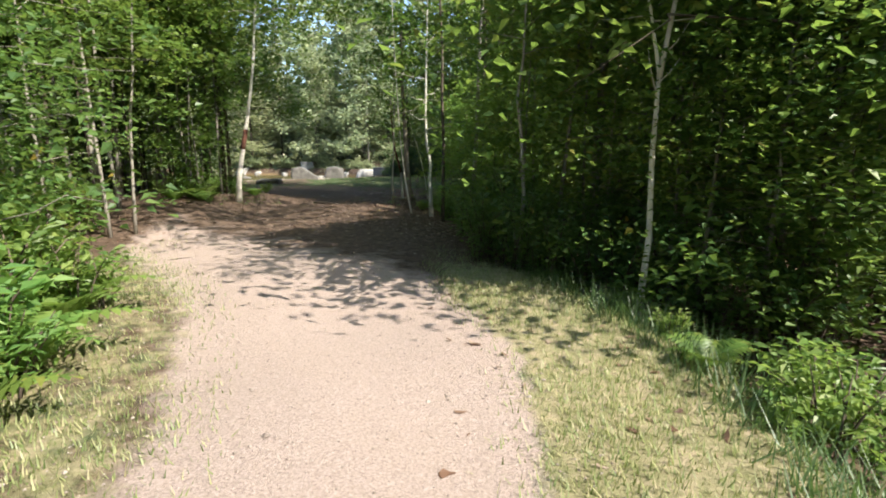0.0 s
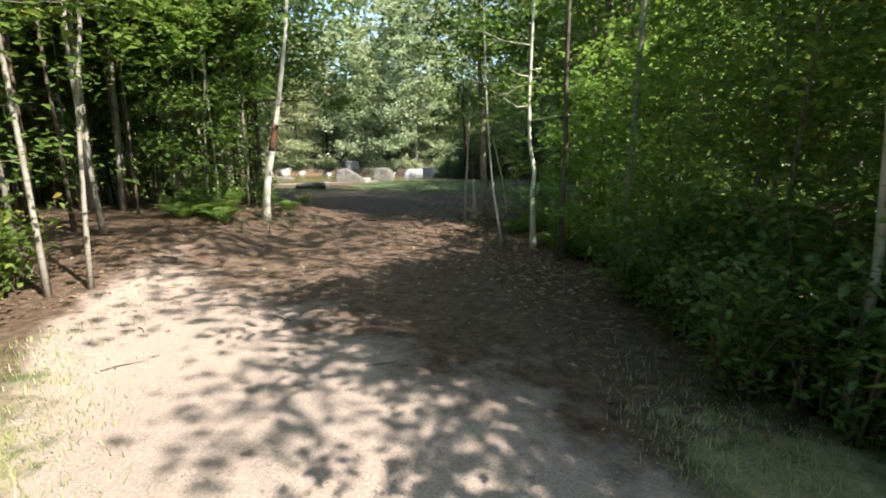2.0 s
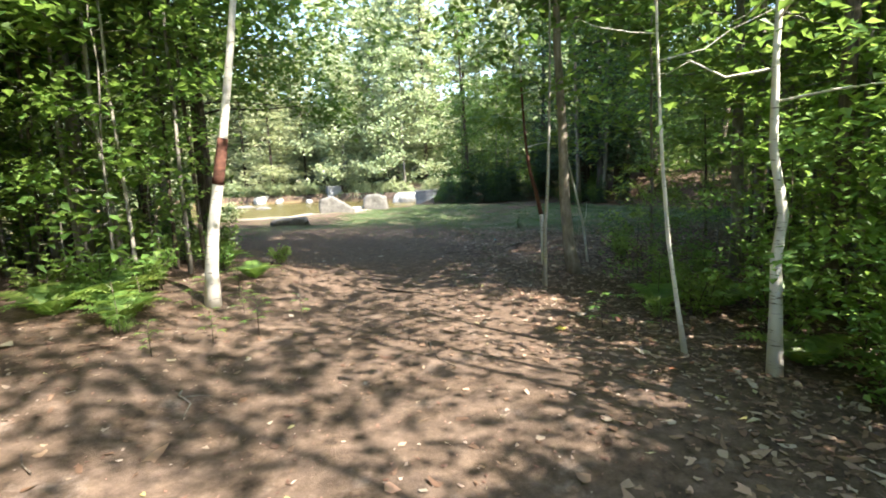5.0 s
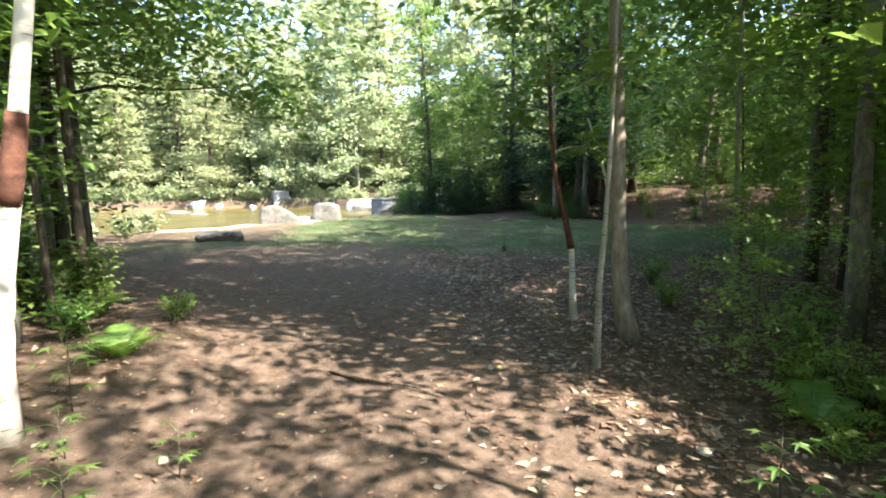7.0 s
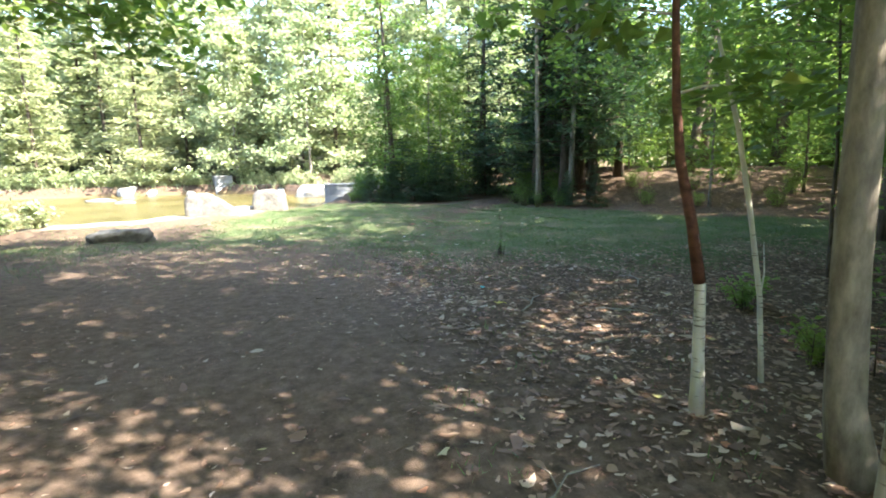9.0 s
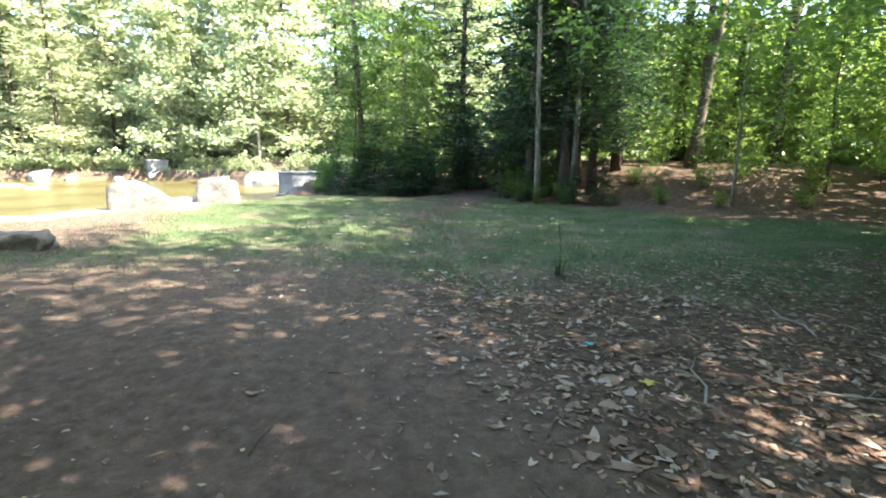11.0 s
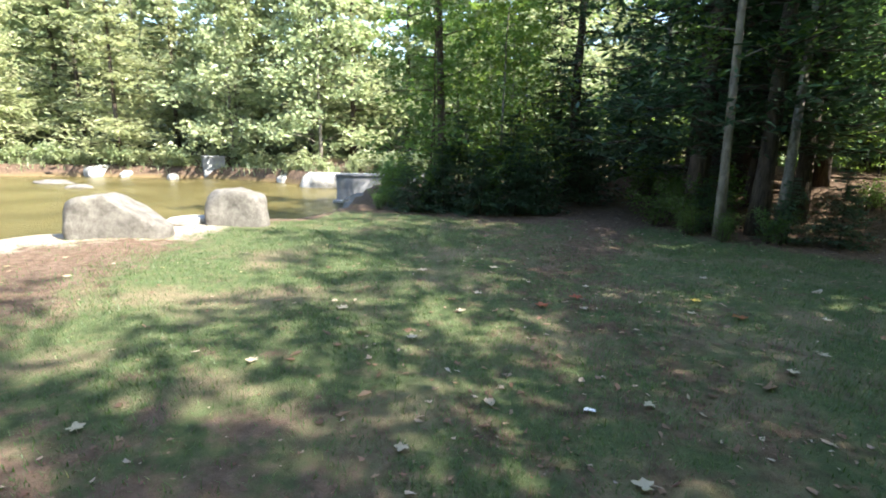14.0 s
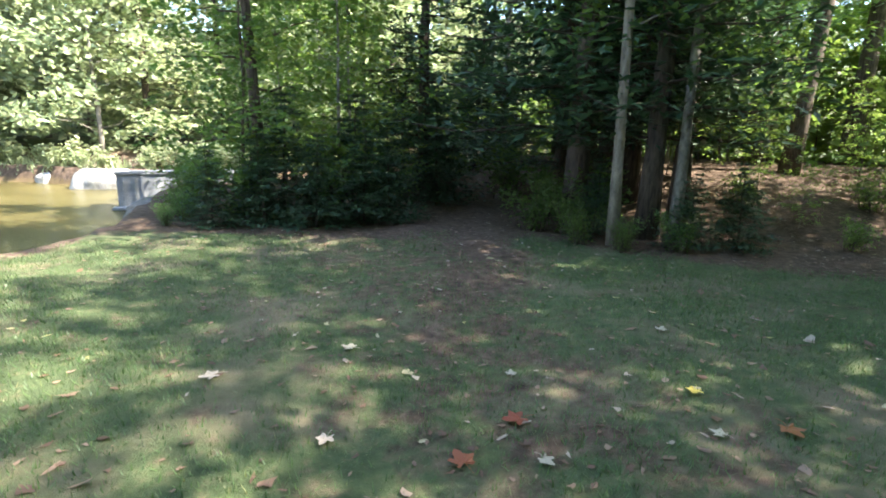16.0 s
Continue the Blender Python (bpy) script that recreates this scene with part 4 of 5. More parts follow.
def left_edge(x, y):
    return left_wood(x, y) and not (x > -13 and 8.0 < y < 15)


scatter(young_fine, 8, (-8, -3, 3, 20), left_edge, (0.6, 0.9), 1.1, low_taken)
scatter(young_fine, 17, (1.1, 5, 4.4, 19), right_edge, (0.5, 0.9), 0.95, low_taken)
scatter(young, 8, (-16, -7, 3, 20), left_edge, (0.6, 1.0), 1.2, low_taken)
scatter(young, 11, (4.5, 13, 4.6, 19), right_edge, (0.6, 1.0), 1.1, low_taken)
scatter(young, 11, (6, 19, 20, 36), right_wood, (0.5, 0.8), 1.8, low_taken)
pole_taken = list(low_taken)
scatter(pole, 46, (-15, -4, 6, 20), left_wood, (0.7, 1.15), 0.45, pole_taken)
scatter(pole, 26, (0.9, 10, 6.5, 19), right_edge, (0.6, 1.1), 0.7, pole_taken)
for x, y, s in [(0.65, 6.3, 0.7), (1.0, 5.9, 0.8), (0.7, 7.2, 0.75), (1.3, 6.6, 1.0), (0.6, 8.0, 0.7), (1.15, 7.8, 0.9), (1.7, 7.2, 1.1), (0.95, 8.7, 0.75), (1.6, 8.3, 1.0), (1.4, 5.5, 0.8), (2.0, 6.2, 1.1), (1.9, 5.2, 0.9), (2.6, 4.5, 0.7), (2.5, 3.9, 0.36), (2.9, 3.4, 0.4),
                (0.2, 12.9, 0.35), (1.7, 13.6, 0.6), (2.8, 15.0, 0.7), (2.8, 5.3, 1.1), (0.75, 9.5, 0.6), (1.2, 10.1, 0.8), (0.7, 10.9, 0.6), (1.3, 11.5, 0.8), (0.9, 12.6, 0.6), (2.9, 2.6, 0.5), (1.75, 9.4, 0.9), (3.3, 4.2, 1.1), (3.0, 6.6, 1.2), (2.2, 12.2, 0.9)]:
    plant(shrub_fine if y < 9.3 else shrub_light, x, y, s)
for x, y, s in [(2.35, 27.9, 0.4), (2.9, 27.45, 0.45), (2.1, 28.6, 0.5), (2.6, 29.4, 0.7), (3.1, 30.4, 0.8), (-3.3, 32.6, 0.45), (-3.6, 32.0, 0.3)]:
    plant(shrub_fine, x, y, s)
# saplings under the taller trees, their leaves brightened to suggest sunlight
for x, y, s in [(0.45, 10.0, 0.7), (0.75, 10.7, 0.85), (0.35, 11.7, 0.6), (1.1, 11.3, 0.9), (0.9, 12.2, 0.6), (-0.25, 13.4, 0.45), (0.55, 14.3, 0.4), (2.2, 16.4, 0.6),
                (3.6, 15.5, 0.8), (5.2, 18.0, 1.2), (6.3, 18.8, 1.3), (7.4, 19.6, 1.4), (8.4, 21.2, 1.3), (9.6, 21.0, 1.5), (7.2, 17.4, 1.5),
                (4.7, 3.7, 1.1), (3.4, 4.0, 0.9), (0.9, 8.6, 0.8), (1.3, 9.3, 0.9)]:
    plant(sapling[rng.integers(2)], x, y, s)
for x, y, s in [(5.6, 27.4, 0.35), (6.6, 28.8, 0.5), (7.5, 27.6, 0.4), (9.6, 28.6, 0.6), (10.8, 27.2, 0.55), (12.0, 28.0, 0.7), (11.6, 25.6, 0.6), (13.4, 27.0, 0.8), (6.2, 30.6, 0.9), (9.8, 30.6, 1.0)]:
    plant(sapling[rng.integers(2)], x, y, s)
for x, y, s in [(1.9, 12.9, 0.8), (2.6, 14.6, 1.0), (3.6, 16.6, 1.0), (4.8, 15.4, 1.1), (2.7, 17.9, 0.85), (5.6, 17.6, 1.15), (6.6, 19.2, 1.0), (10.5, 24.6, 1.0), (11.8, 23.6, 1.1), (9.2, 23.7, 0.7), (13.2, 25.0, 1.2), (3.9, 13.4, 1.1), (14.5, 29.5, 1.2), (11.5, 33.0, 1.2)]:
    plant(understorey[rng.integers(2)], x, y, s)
for x, y, s in [(5.2, 26.4, 0.4), (6.4, 25.7, 0.35), (8.0, 24.7, 0.45), (9.3, 25.6, 0.5), (7.2, 27.2, 0.5), (10.4, 26.6, 0.6), (12.2, 26.0, 0.7), (8.8, 27.6, 0.45), (5.9, 28.6, 0.5)]:
    plant(shrub_light, x, y, s)
sapling_taken = list(low_taken)
scatter(sapling, 16, (-13, -6.4, 13.2, 19), lambda x, y: left_wood(x, y), (0.8, 1.5), 0.9, sapling_taken)
scatter(sapling, 14, (8, 17, 31, 37), right_wood, (1.2, 2.0), 1.4, sapling_taken)
scatter(pole, 22, (-13, -6, 13.5, 19), left_wood, (0.7, 1.1), 0.4, pole_taken)
shrub_taken = []
scatter(shrubs, 26, (-12, -3, 2, 20), left_edge, (0.4, 0.8), 0.8, shrub_taken)
scatter(shrubs, 26, (2.5, 9, 4.5, 18), right_wood, (0.4, 0.85), 0.75, shrub_taken)
scatter(shrubs, 12, (6, 19, 20, 36), lambda x, y: right_wood(x, y) and (x > 15 or y > 32 or y < 23.5), (0.45, 0.9), 1.2, shrub_taken)

# bright growth at the start of the walk
for x, y, s in [(-2.55, 1.9, 1.16), (-2.9, 2.6, 1.45), (-3.4, 2.2, 1.74), (-3.3, 3.3, 1.59), (-3.9, 3.0, 1.89), (-3.8, 4.2, 1.59), (-4.5, 4.0, 1.89), (-4.5, 5.2, 1.45), (-5.1, 4.8, 1.89), (-5.3, 6.0, 1.45), (-4.2, 2.2, 1.89), (-2.4, 1.2, 1.30), (-3.1, 1.3, 1.59),
                (-5.9, 5.3, 1.89), (-6.2, 6.6, 1.59), (-2.6, 0.5, 1.30), (-5.0, 3.0, 2.03), (-2.45, 2.5, 0.87), (-3.0, 3.9, 1.01), (-3.6, 1.6, 1.7), (-4.4, 1.5, 1.9), (-5.4, 2.2, 2.0), (-3.0, 0.6, 1.6), (-5.8, 4.2, 1.9), (-6.6, 5.6, 1.8), (-6.9, 7.2, 1.6)]:
    plant(herbs[rng.integers(2)], x, y, s)
for x, y, s in [(-4.4, 2.9, 0.8), (-5.2, 3.9, 0.9), (-5.9, 5.9, 0.9), (-5.0, 1.6, 0.9), (-6.4, 4.6, 1.1)]:
    plant(shrubs[1], x, y, s)
for x, y, s in [(2.0, 2.15, 0.75), (2.3, 2.5, 0.9), (2.2, 1.8, 0.7), (1.75, 3.4, 0.4), (2.6, 3.1, 1.0), (1.9, 4.6, 0.8), (-6.45, 12.75, 0.9), (-6.9, 12.5, 0.8), (-6.1, 13.1, 0.8)]:
    plant(herbs[rng.integers(2)], x, y, s)
for k, (x, y, s) in enumerate([(2.05, 2.3, 0.7), (1.8, 2.9, 0.55), (-6.3, 12.55, 0.95), (-2.7, 1.6, 1.0), (-3.2, 2.9, 1.0), (0.55, 10.4, 0.9), (0.9, 9.6, 1.0), (0.6, 8.2, 1.0), (0.85, 7.4, 0.9), (0.35, 12.6, 0.8), (1.0, 6.7, 0.8), (-7.6, 14.6, 0.8), (-6.3, 15.4, 0.7), (-2.35, 2.0, 1.1), (-2.6, 2.8, 1.2), (-2.15, 1.4, 1.0), (-3.0, 3.7, 1.2), (-2.9, 2.2, 1.3), (-3.6, 4.4, 1.2), (-2.2, 0.8, 1.0), (-6.45, 12.1, 0.95), (-6.1, 12.5, 1.0), (-5.9, 12.2, 0.7)]):
    plant(fern[k % 2], x, y, s)
for x, y, s in [(-5.9, 14.4, 0.7), (-6.4, 15.6, 0.8), (-5.2, 14.9, 0.5), (0.2, 15.6, 0.6), (0.9, 14.2, 0.7), (-0.1, 13.2, 0.5), (-6.0, 12.9, 0.6), (0.6, 16.8, 0.6), (-0.4, 12.4, 0.4), (-5.4, 11.6, 0.3), (-7.1, 15.8, 0.8)]:
    plant(herbs[0], x, y, s)

# the far bank
far_taken = []
scatter(riverside, 29, (-46, 14, 50, 66), lambda x, y: 1.6 < y - bank_far(x) < 9, (0.8, 1.3), 2.3, far_taken)
scatter(riverside, 8, (-40, -12, 16, 30), lambda x, y: 1.0 < bank_near(x) - y < 7 and x < -13, (0.5, 0.9), 2.6, far_taken)
bank_taken = []
scatter(bank_shrub, 64, (-36, 4, 44, 58), lambda x, y: 0.1 < y - bank_far(x) < 1.9 and not -15.6 < x < -12.4, (0.45, 0.9), 0.9, bank_taken)
scatter(bank_shrub, 12, (-20, -9.6, 22, 28), lambda x, y: 0.4 < bank_near(x) - y < 2.2 and not (x > -10.5), (0.4, 0.7), 0.8, bank_taken)


# ---------------------------------------------------------------- the woods that close the view
def far_woods(name, label, spots, n, leaf, mat, z0, z1, seed):
    r_ = np.random.default_rng(seed)
    k = r_.integers(0, len(spots), n // 40)
    c = np.array(spots)[k] + r_.normal(0, 1.6, (len(k), 2))
    z = r_.uniform(z0, z1, len(k))
    p = np.repeat(np.column_stack([c, z]), 40, 0) + r_.normal(0, 1, (len(k) * 40, 3)) * np.array([1.1, 1.1, 0.6])
    tagged(new(name, mesh_of(name, *leaf_cloud(p, leaf * r_.uniform(0.6, 1.4, len(p)), r_, 0.4, 0.7), mat)), label, "woods", kind="stuff")


left_ring = [(-26 + 3 * math.sin(i * 1.7), -14 + i * 1.15) for i in range(30)]
right_ring = [(20 + 2.5 * math.sin(i * 1.3), -10 + i * 1.3) for i in range(44)]
back_ring = [(-26 + i * 1.6, -14 + 2 * math.sin(i)) for i in range(30)]
beyond_ring = [(-70 + i * 1.6, 66 + 3 * math.sin(i * 0.9)) for i in range(62)]
far_woods("far_woods", "deep green woods closing the view to one side", left_ring + back_ring, 26000, 0.8, LEAF_DEEP, 0.2, 16, 300)
far_woods("far_woods", "green woods on the sunny side", right_ring, 20000, 0.6, LEAF, 0.2, 9.5, 304)
far_woods("far_woods", "woods on the rising ground behind the river, coloured as sunlit", beyond_ring, 44000, 0.85, LEAF_FAR, 0.8, 29, 301)

far_woods("far_woods", "undergrowth deep in the woods, leaves brightened as if lit", [(16.5 + math.sin(i * 1.7), 8 + i * 1.05) for i in range(28)], 15000, 0.28, LEAF_LIGHT, 0.3, 5.0, 302)
far_woods("far_woods", "undergrowth along the wooded river bank", [(2 + i * 0.9, 40.5 + 0.15 * i + math.sin(i)) for i in range(20)], 6000, 0.34, LEAF, 0.0, 3.6, 303)

# ---------------------------------------------------------------- grass, fallen leaves and twigs
def grass_stuff(name, label, n, box4, density, length, seed, width=0.010, mat=None):
    r_ = np.random.default_rng(seed)
    x, y = r_.uniform(box4[0], box4[1], n * 3), r_.uniform(box4[2], box4[3], n * 3)
    tuft = 0.5 + 0.5 * np.sin(x * 2.3 + 1.5 * np.sin(y * 1.9)) * np.cos(y * 2.7 + np.sin(x * 3.1))
    ok = r_.uniform(0, 1, n * 3) < density(x, y) * (0.12 + 0.88 * tuft)
    x, y = x[ok][:n], y[ok][:n]
    m = len(x)
    z = height_at(x, y) + rough_at(x, y) - 0.005
    az, ln = r_.uniform(0, 6.283, m), length * r_.uniform(0.5, 1.5, m)
    lean_ = r_.uniform(0.2, 1.0, m)
    tip = np.stack([x + np.cos(az) * ln * lean_, y + np.sin(az) * ln * lean_, z + ln * np.sqrt(np.clip(1.1 - lean_ ** 2 * 0.8, 0.1, 1))], 1)
    w = width * r_.uniform(0.6, 1.4, m)
    a = np.stack([x - np.sin(az) * w / 2, y + np.cos(az) * w / 2, z], 1)
    b = np.stack([x + np.sin(az) * w / 2, y - np.cos(az) * w / 2, z], 1)
    v = np.stack([a, b, tip], 1).reshape(-1, 3)
    tagged(new(name, mesh_of(name, v, np.arange(3 * m).reshape(m, 3).tolist(), mat or GRASS)), label, "grass", kind="stuff")


grass_stuff("lawn_grass", "short thin lawn grass", 180000, (-11, 9, 18.5, 31), lawn_mask, 0.038, 400, 0.007)
grass_stuff("verge_grass", "ragged grass along the gravel path", 60000, (-4.5, 2.6, 0.5, 8), verge_mask, 0.05, 401, 0.008, GRASS_DRY)
grass_stuff("litter_grass", "sparse green tufts growing through the leaf litter", 5200, (-2.6, 4, 13.5, 20.8), lambda x, y: 0.9 * (np.sin(x * 5.1 + 2 * np.sin(y * 3.3)) * np.sin(y * 4.7 + x) > 0.55), 0.06, 404, 0.007)
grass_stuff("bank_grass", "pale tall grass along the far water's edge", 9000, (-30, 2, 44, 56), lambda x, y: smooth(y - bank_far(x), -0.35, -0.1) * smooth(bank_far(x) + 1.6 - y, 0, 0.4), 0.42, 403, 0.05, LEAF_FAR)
grass_stuff("tall_grass", "tall grass at the wood's edge", 2500, (0.9, 2.6, 1.2, 6), lambda x, y: smooth(x - path_right(y), 0.7, 1.0) * smooth(-(x - path_right(y)), -1.8, -1.2), 0.22, 402)


def litter_density(x, y):
    d = 0.9 * smooth(x - path_right(y), -1.2, 0.6) * smooth(y, 6, 10) * smooth(-y, -21.5, -19.5) * smooth(-x, -9, -6)
    d = d + 0.35 * smooth(-(x - path_left(y)), -1.5, 0.3) * smooth(y, 6, 9) * smooth(-y, -19, -17)
    d = d + 0.11 * smooth(y, 5.5, 9) * smooth(-y, -21, -16) + 0.03 * smooth(y, 17, 19)
    d = d + 0.15 * smooth(x - path_right(y), -0.9, 0.2) * smooth(y, 0.5, 3.0) * smooth(-x, -3, -2)
    d = d + 0.6 * smooth(y - wood_edge(x), 0.0, 1.0) * smooth(x, 2.5, 4.5)
    return np.clip(d, 0, 1)


def leaf_litter(name, label, n, box4, size, seed, mat=None, least=0.0):
    r_ = np.random.default_rng(seed)
    x, y = r_.uniform(box4[0], box4[1], n * 6), r_.uniform(box4[2], box4[3], n * 6)
    ok = (r_.uniform(0, 1, n * 6) < np.maximum(litter_density(x, y), least)) & (river_depth(x, y) < -1)
    x, y = x[ok][:n], y[ok][:n]
    z = height_at(x, y) + rough_at(x, y) + r_.uniform(0.004, 0.010, len(x))
    # an uneven lobed outline, bent and tilted
    m = len(x)
    base = np.array([0.7, 0.95, 0.62, 1.0, 0.6, 0.92, 0.66])
    ang = np.linspace(0, 2 * np.pi, 7, endpoint=False)[None] + r_.uniform(-0.25, 0.25, (m, 7)) + r_.uniform(0, 6.283, m)[:, None]
    rad = base[None] * r_.uniform(0.6, 1.25, (m, 7)) * (size * 0.62 * np.exp(r_.normal(-0.22, 0.34, m)))[:, None]
    px_, py_ = np.cos(ang) * rad, np.sin(ang) * rad * r_.uniform(0.28, 0.75, m)[:, None]
    spin = r_.uniform(0, 6.283, m)[:, None]
    px_, py_ = px_ * np.cos(spin) - py_ * np.sin(spin), px_ * np.sin(spin) + py_ * np.cos(spin)
    tilt, turn, curl = np.abs(r_.normal(0, 0.2, m))[:, None], r_.uniform(0, 6.283, m)[:, None], r_.uniform(-3, 4, m)[:, None]
    along_ = px_ * np.cos(turn) + py_ * np.sin(turn)
    pz_ = np.maximum(along_ * tilt + curl * along_ ** 2, -0.006) + r_.uniform(0, 0.006, (m, 7))
    v = np.stack([x[:, None] + px_, y[:, None] + py_, z[:, None] + pz_], -1).reshape(-1, 3)
    f = np.arange(7 * m).reshape(m, 7).tolist()
    tagged(new(name, mesh_of(name, v, f, mat or DRY_LEAF)), label, "leaves", kind="stuff")


leaf_litter("leaf_litter", "large pale curled leaves lying thick beside the path", 17000, (-2.8, 7, 8, 20.8), 0.074, 411, PALE_DRY_LEAF)
leaf_litter("leaf_litter", "small crumbs of brown leaves trodden into the earth", 15000, (-6.5, 1, 7, 22.5), 0.030, 412, DRY_LEAF, 0.25)
leaf_litter("leaf_litter", "brown and pale fallen leaves on the ground", 32000, (-10, 12, -1, 32), 0.066, 410)


def gravel_stones(name, label, n, box4, seed):
    """Loose small stones, each a squashed eight-sided lump."""
    r_ = np.random.default_rng(seed)
    x, y = r_.uniform(box4[0], box4[1], n), r_.uniform(box4[2], box4[3], n)
    ok = (x > path_left(y) - 0.2) & (x < path_right(y) + 0.3)
    x, y = x[ok], y[ok]
    m = len(x)
    s = 0.0042 * np.exp(np.abs(r_.normal(0, 0.45, m)))
    unit = np.array([(1, 0, 0), (0, 1, 0), (-1, 0, 0), (0, -1, 0), (0, 0, 0.7), (0, 0, -0.7)], float)
    a = r_.uniform(0, 6.283, m)
    p = unit[None] * r_.uniform(0.6, 1.3, (m, 6, 1)) * s[:, None, None]
    q = np.stack([p[..., 0] * np.cos(a)[:, None] - p[..., 1] * np.sin(a)[:, None], p[..., 0] * np.sin(a)[:, None] + p[..., 1] * np.cos(a)[:, None], p[..., 2]], -1)
    q += np.stack([x, y, height_at(x, y) + rough_at(x, y) + s * 0.25], -1)[:, None]
    f = np.array([(0, 1, 4), (1, 2, 4), (2, 3, 4), (3, 0, 4)])[None] + 6 * np.arange(m)[:, None, None]
    tagged(new(name, mesh_of(name, q.reshape(-1, 3), f.reshape(-1, 3).tolist(), STONE_CHIP)), label, "gravel", kind="stuff")


STONE_CHIP = leaf_material("gravel_chip", [(0.0, (0.13, 0.10, 0.085)), (0.5, (0.25, 0.20, 0.172)), (1.0, (0.38, 0.32, 0.285))], (0.1, 0.1, 0.1), 0.0, 0.85)
gravel_stones("gravel_stones", "loose pinkish gravel on the path", 7000, (-4.2, 1.8, 0.6, 5.6), 415)


def maple_leaf(name, label, size, mat, x, y, turn, seed):
    """A five-lobed fallen leaf with a stalk, slightly curled."""
    r_ = np.random.default_rng(seed)
    pts = [(0, 0, 0)]
    for k in range(5):
        a = radians(-120 + 60 * k + 90)
        ln = (0.5, 0.75, 1.0, 0.75, 0.5)[k]
        for off, rr in ((-0.38, 0.60), (-0.20, 0.84), (0, 1.0), (0.20, 0.84)):
            pts.append((math.cos(a + off) * ln * rr * size, math.sin(a + off) * ln * rr * size, size * (0.10 * rr * rr * r_.uniform(0.2, 1.6))))
    n = len(pts)
    fs = [(0, i, i + 1) for i in range(1, n - 1)]
    ob = thing(name, label, "leaf", "single fallen leaves", put(x, y, turn, dz=0.022))
    part("blade", mesh_of("blade", pts, fs, mat), ob)
    part("stalk", mesh_of("stalk", *tube([(0, 0, 0.004), (0, -0.4 * size, 0.01), (0.05 * size, -0.8 * size, 0.004)], [0.0018, 0.0015, 0.001], 4), mat), ob)


PALE_LEAF = leaf_material("pale_fallen_leaf", [(0, (0.32, 0.27, 0.20)), (1, (0.50, 0.44, 0.34))], (0.5, 0.42, 0.3), 0.2, 0.55)
RED_LEAF = leaf_material("red_fallen_leaf", [(0, (0.20, 0.05, 0.02)), (1, (0.30, 0.09, 0.04))], (0.4, 0.1, 0.03), 0.2, 0.55)
YELLOW_LEAF = leaf_material("yellow_fallen_leaf", [(0, (0.50, 0.42, 0.06)), (1, (0.60, 0.52, 0.10))], (0.6, 0.5, 0.1), 0.25, 0.55)
for i, (x, y, s) in enumerate([(-3.27, 23.85, 0.10), (-2.1, 26.0, 0.11), (-3.0, 25.9, 0.12), (-2.5, 25.0, 0.10), (-1.6, 24.4, 0.09), (-3.9, 24.6, 0.12), (-2.8, 24.4, 0.09), (-1.2, 25.3, 0.08), (-0.6, 24.2, 0.09), (-2.3, 21.9, 0.10), (-1.9, 22.6, 0.08), (-3.4, 22.3, 0.08), (-0.2, 23.2, 0.09), (0.6, 24.0, 0.08), (0.3, 25.4, 0.10), (-4.6, 21.4, 0.08), (-5.1, 22.6, 0.09),
                               (-1.4, 21.4, 0.09), (-0.7, 22.9, 0.08), (-4.4, 23.4, 0.09), (-3.8, 20.2, 0.07), (-2.6, 19.4, 0.08), (-2.2, 20.6, 0.08)]):
    maple_leaf("fallen_leaf", "pale curled maple leaf lying on the grass", 0.8 * s, PALE_LEAF, x, y, 47 * i, 500 + i)
for i, (x, y) in enumerate([(-1.95, 24.55), (-1.5, 24.75), (-0.2, 24.1)]):
    maple_leaf("fallen_leaf", "rust-red curled maple leaf on the lawn", 0.11, RED_LEAF, x, y, 80 * i, 530 + i)
for i, (x, y) in enumerate([(-1.45, 12.0), (-1.6, 17.6), (-0.3, 24.6)]):
    maple_leaf("fallen_leaf", "fresh yellow maple leaf on the ground", 0.08, YELLOW_LEAF, x, y, 60 * i, 540 + i)

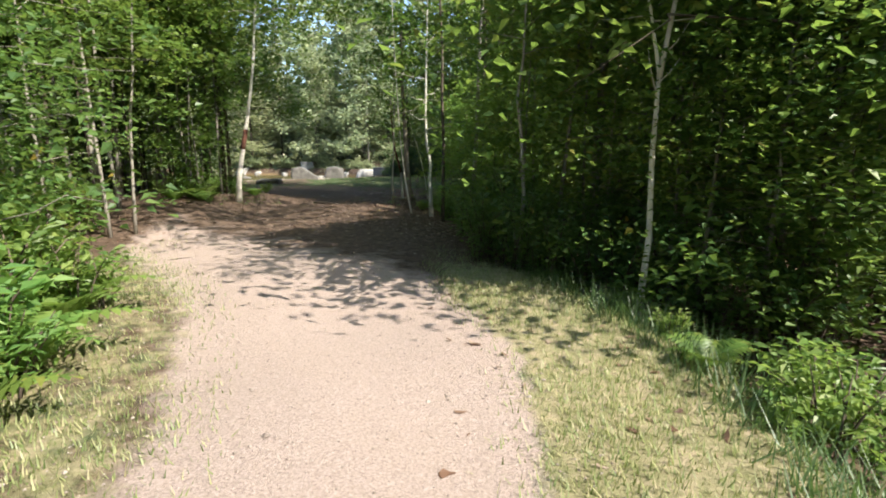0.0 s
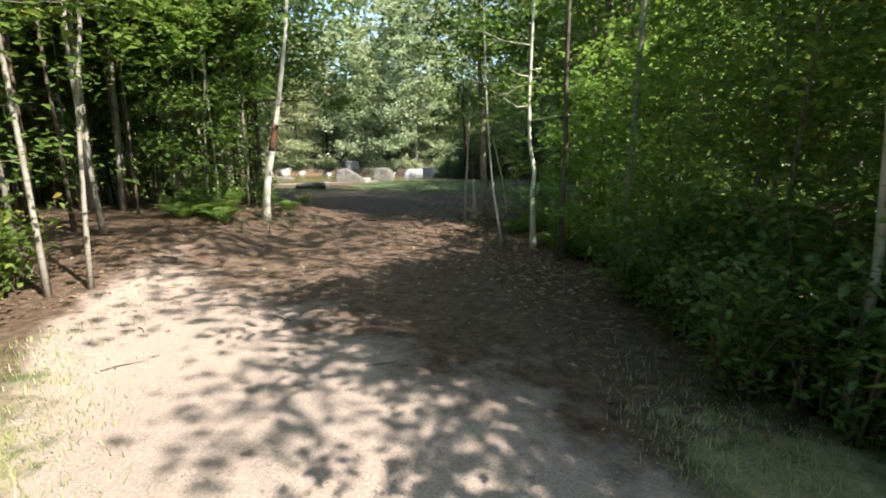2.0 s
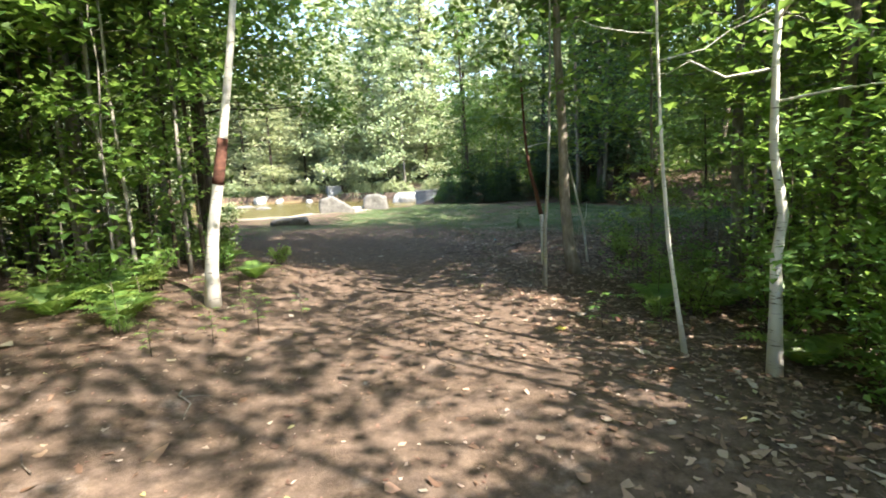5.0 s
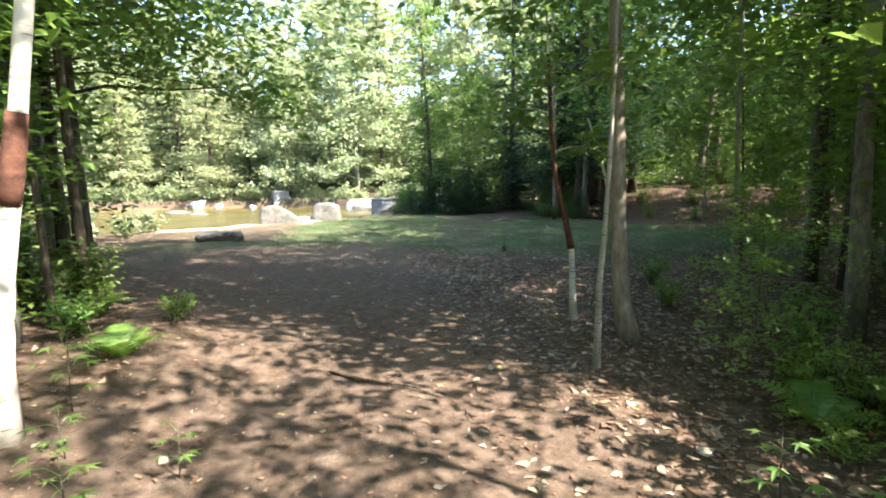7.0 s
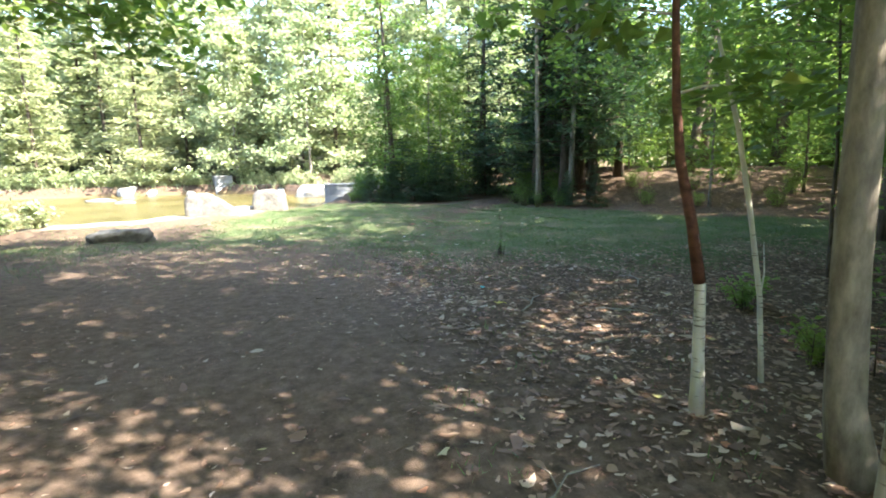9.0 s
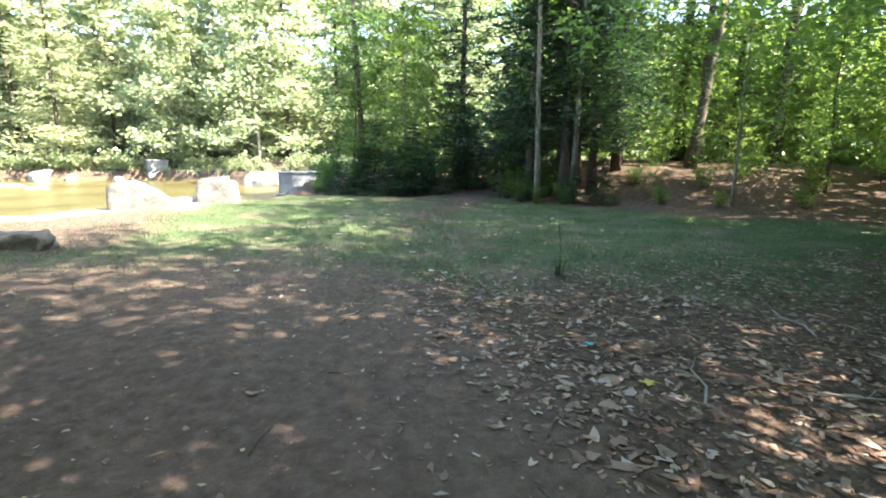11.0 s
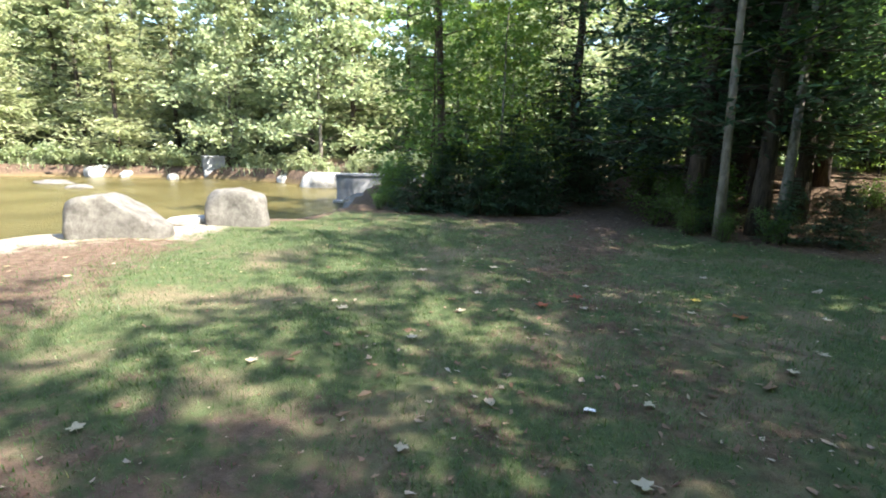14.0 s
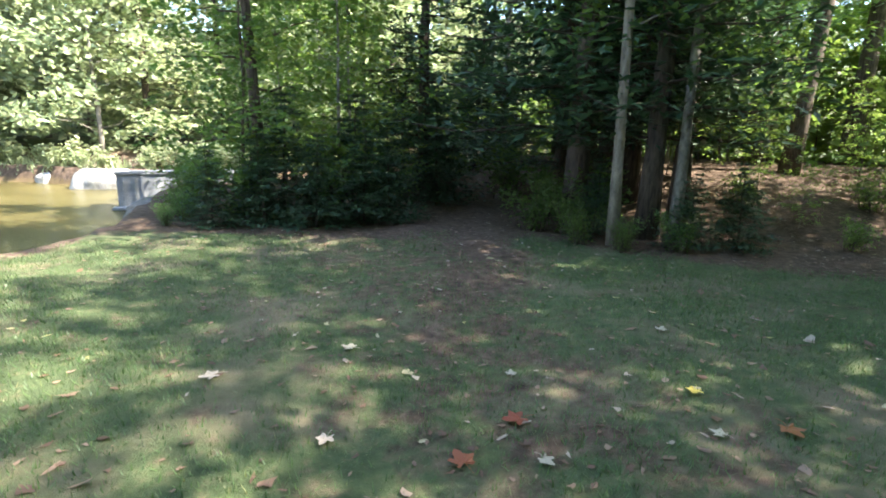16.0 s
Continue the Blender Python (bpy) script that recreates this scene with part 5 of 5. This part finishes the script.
for i in range(46):
    x, y = (rng.uniform(-4.5, -0.5), rng.uniform(15.5, 21)) if i < 26 else (rng.uniform(-5, 0.0), rng.uniform(6, 15))
    a, ln = rng.uniform(0, 6.283), rng.uniform(0.08, 0.3)
    tw = mesh_of("fallen_twig", *tube([(-ln / 2, 0, 0.008), (-ln * 0.1, ln * 0.04, 0.012), (ln / 2, -ln * 0.05, 0.007)], [0.006, 0.005, 0.003], 5), BARK, True)
    ob = new("fallen_twig", tw)
    ob.matrix_world = put(x, y, math.degrees(a))
    tagged(ob, "short dark fallen twig on trodden earth", "twig", "fallen twigs")
def maple_seedling(x, y, height, leaves, size, seed, label):
    r_ = np.random.default_rng(seed)
    ob = thing("maple_seedling", label, "seedling", "maple seedlings", put(x, y, r_.uniform(0, 360)))
    part("stem", mesh_of("stem", *tube([(0, 0, -0.03), (0.01, 0, height * 0.5), (0.02, 0.01, height)], [0.005, 0.004, 0.002], 5), BARK, True), ob)
    for k in range(leaves):
        f = 0.35 + 0.65 * k / max(1, leaves - 1)
        az, out = k * 2.4, size * r_.uniform(0.8, 1.5)
        s = size * r_.uniform(0.7, 1.2)
        c = np.array([math.cos(az) * out, math.sin(az) * out, height * f + r_.uniform(-0.02, 0.03)])
        pts = [c]
        for j in range(5):
            a = az + radians(-110 + 55 * j)
            ln = (0.5, 0.8, 1.0, 0.8, 0.5)[j]
            for off, rr in ((-0.24, 0.42), (0, 1.0), (0.24, 0.42)):
                pts.append(c + np.array([math.cos(a + off) * ln * rr * s, math.sin(a + off) * ln * rr * s, -0.22 * s * rr * rr]))
        blade = part("leaf", mesh_of("leaf", pts, [(0, i, i + 1) for i in range(1, len(pts) - 1)], LEAF_LIGHT), ob)
        part("leaf_stalk", mesh_of("leaf_stalk", *tube([(0.01, 0, height * f * 0.9), (c[0] * 0.5, c[1] * 0.5, c[2]), tuple(c)], [0.0018, 0.0015, 0.001], 4), LEAF_LIGHT), blade)


for i, (x, y, h, n, s) in enumerate([(-4.35, 12.0, 0.45, 10, 0.085), (-4.65, 11.7, 0.35, 8, 0.08), (-4.1, 12.5, 0.3, 7, 0.075), (-5.35, 11.5, 0.5, 10, 0.09), (-4.9, 11.2, 0.3, 7, 0.08), (-1.05, 12.05, 0.38, 7, 0.10), (-5.0, 13.05, 0.5, 9, 0.10), (-5.25, 12.5, 0.35, 7, 0.09), (-4.75, 12.6, 0.28, 6, 0.08), (-0.2, 12.9, 0.4, 7, 0.09), (0.2, 13.7, 0.5, 8, 0.09), (-5.6, 12.2, 0.4, 7, 0.09), (0.5, 15.4, 0.45, 8, 0.09), (-0.55, 11.9, 0.3, 6, 0.08)]):
    maple_seedling(x, y, h, n, s, 700 + i, "bright green maple seedling in the leaf litter")


def scrap(x, y, mat, label, seed):
    r_ = np.random.default_rng(seed)
    g = np.array([(i * 0.022, j * 0.018, 0.006 + r_.uniform(0, 0.012)) for j in range(3) for i in range(4)])
    ob = new("paper_scrap", mesh_of("paper_scrap", g, [(j * 4 + i, j * 4 + i + 1, j * 4 + i + 5, j * 4 + i + 4) for j in range(2) for i in range(3)], mat))
    ob.matrix_world = put(x, y, r_.uniform(0, 360), 1, 0.01)
    tagged(ob, label, "litter")


def paper(name, colour):
    m, n, l = material(name)
    nz = noise_tex(n, l, 30, 4)
    finish(n, l, mix(n, l, math_node(n, l, "MULTIPLY", nz.outputs[0], 0.5), colour, tuple(v * 0.7 for v in colour)), 0.7, nz.outputs[0], 0.3, 0.004)
    return m


scrap(-1.62, 18.25, paper("turquoise_paper", (0.10, 0.42, 0.42)), "small turquoise scrap in the leaf litter", 1)
scrap(-2.25, 22.6, paper("white_paper", (0.75, 0.75, 0.76)), "small white scrap of paper on the grass", 2)

log = new("fallen_branch", mesh_of("fallen_branch", *tube([(-0.55, 0.06, 0.02), (-0.2, 0.0, 0.025), (0.2, 0.03, 0.02), (0.5, -0.05, 0.015)], [0.012, 0.014, 0.011, 0.006], 6, 0.08), BARK, True))
log.matrix_world = put(-3.05, 13.6, -25)
tagged(log, "thin dead branch lying across the path", "branch")
for x, y, a, ln, mat in [(-1.25, 17.6, 60, 0.75, PALE_BARK), (-0.4, 17.1, -30, 0.6, PALE_BARK), (-0.9, 16.4, 15, 0.5, BARK_GREY), (0.3, 18.3, 75, 0.7, PALE_BARK), (-2.1, 14.6, 40, 0.55, BARK_GREY), (-4.3, 10.6, -50, 0.5, BARK_GREY), (-1.9, 19.3, 100, 0.45, BARK)]:
    br = thing("fallen_branch", "thin bent dead branch lying in the leaf litter", "branch", "fallen branches", put(x, y, a))
    part("stem", mesh_of("stem", *tube([(-ln / 2, 0.03, 0.012), (-ln * 0.2, -0.02, 0.03), (ln * 0.15, 0.02, 0.022), (ln / 2, -0.06, 0.012)], [0.009, 0.008, 0.006, 0.003], 6, 0.06), mat, True), br)
    part("side_twig", mesh_of("side_twig", *tube([(-ln * 0.1, -0.01, 0.028), (0.02, 0.08, 0.04), (0.10 * ln, 0.17, 0.02)], [0.005, 0.004, 0.002], 5), mat, True), br)
stump = make_shrub("seedling", "small dark seedling at the lawn's edge", 0.34, 0.13, 7, 110, 0.05, LEAF_DEEP, 600)
part("dead_stem", mesh_of("dead_stem", *tube([(0, 0, -0.03), (0.01, 0.0, 0.3), (-0.015, 0.01, 0.62), (0.0, 0.0, 0.86)], [0.006, 0.005, 0.004, 0.002], 5), BARK, True), stump)
part("side_twig", mesh_of("side_twig", *tube([(0.0, 0.0, 0.42), (0.05, 0.01, 0.52), (0.07, 0.02, 0.62)], [0.003, 0.0025, 0.001], 4), BARK, True), stump)
stump.matrix_world = put(-0.9, 20.25)
# undergrowth along the path's right-hand edge
for i, (x, y, s) in enumerate([(0.25, 10.3, 0.5), (0.35, 11.6, 0.55), (0.0, 12.3, 0.42), (0.15, 13.3, 0.4), (0.75, 10.0, 0.6)]):
    plant(shrub_light, x, y, s, 70 * i)
for i, (x, y, s) in enumerate([(-0.25, 12.75, 0.7), (0.2, 11.1, 0.8), (-5.15, 13.9, 0.7), (-5.6, 11.9, 0.8)]):
    plant(fern[i % 2], x, y, s, 95 * i)
for k in (*canopy, *young, *young_fine, *overhang, *tall, shrub_fine, shrub_light, *pole, *shrubs, *herbs, *riverside, *bank_shrub, *pines, evergreen, *fern, *sapling, *understorey, *corner_pines):
    if k.name not in used:
        plant(k, -20, 4)
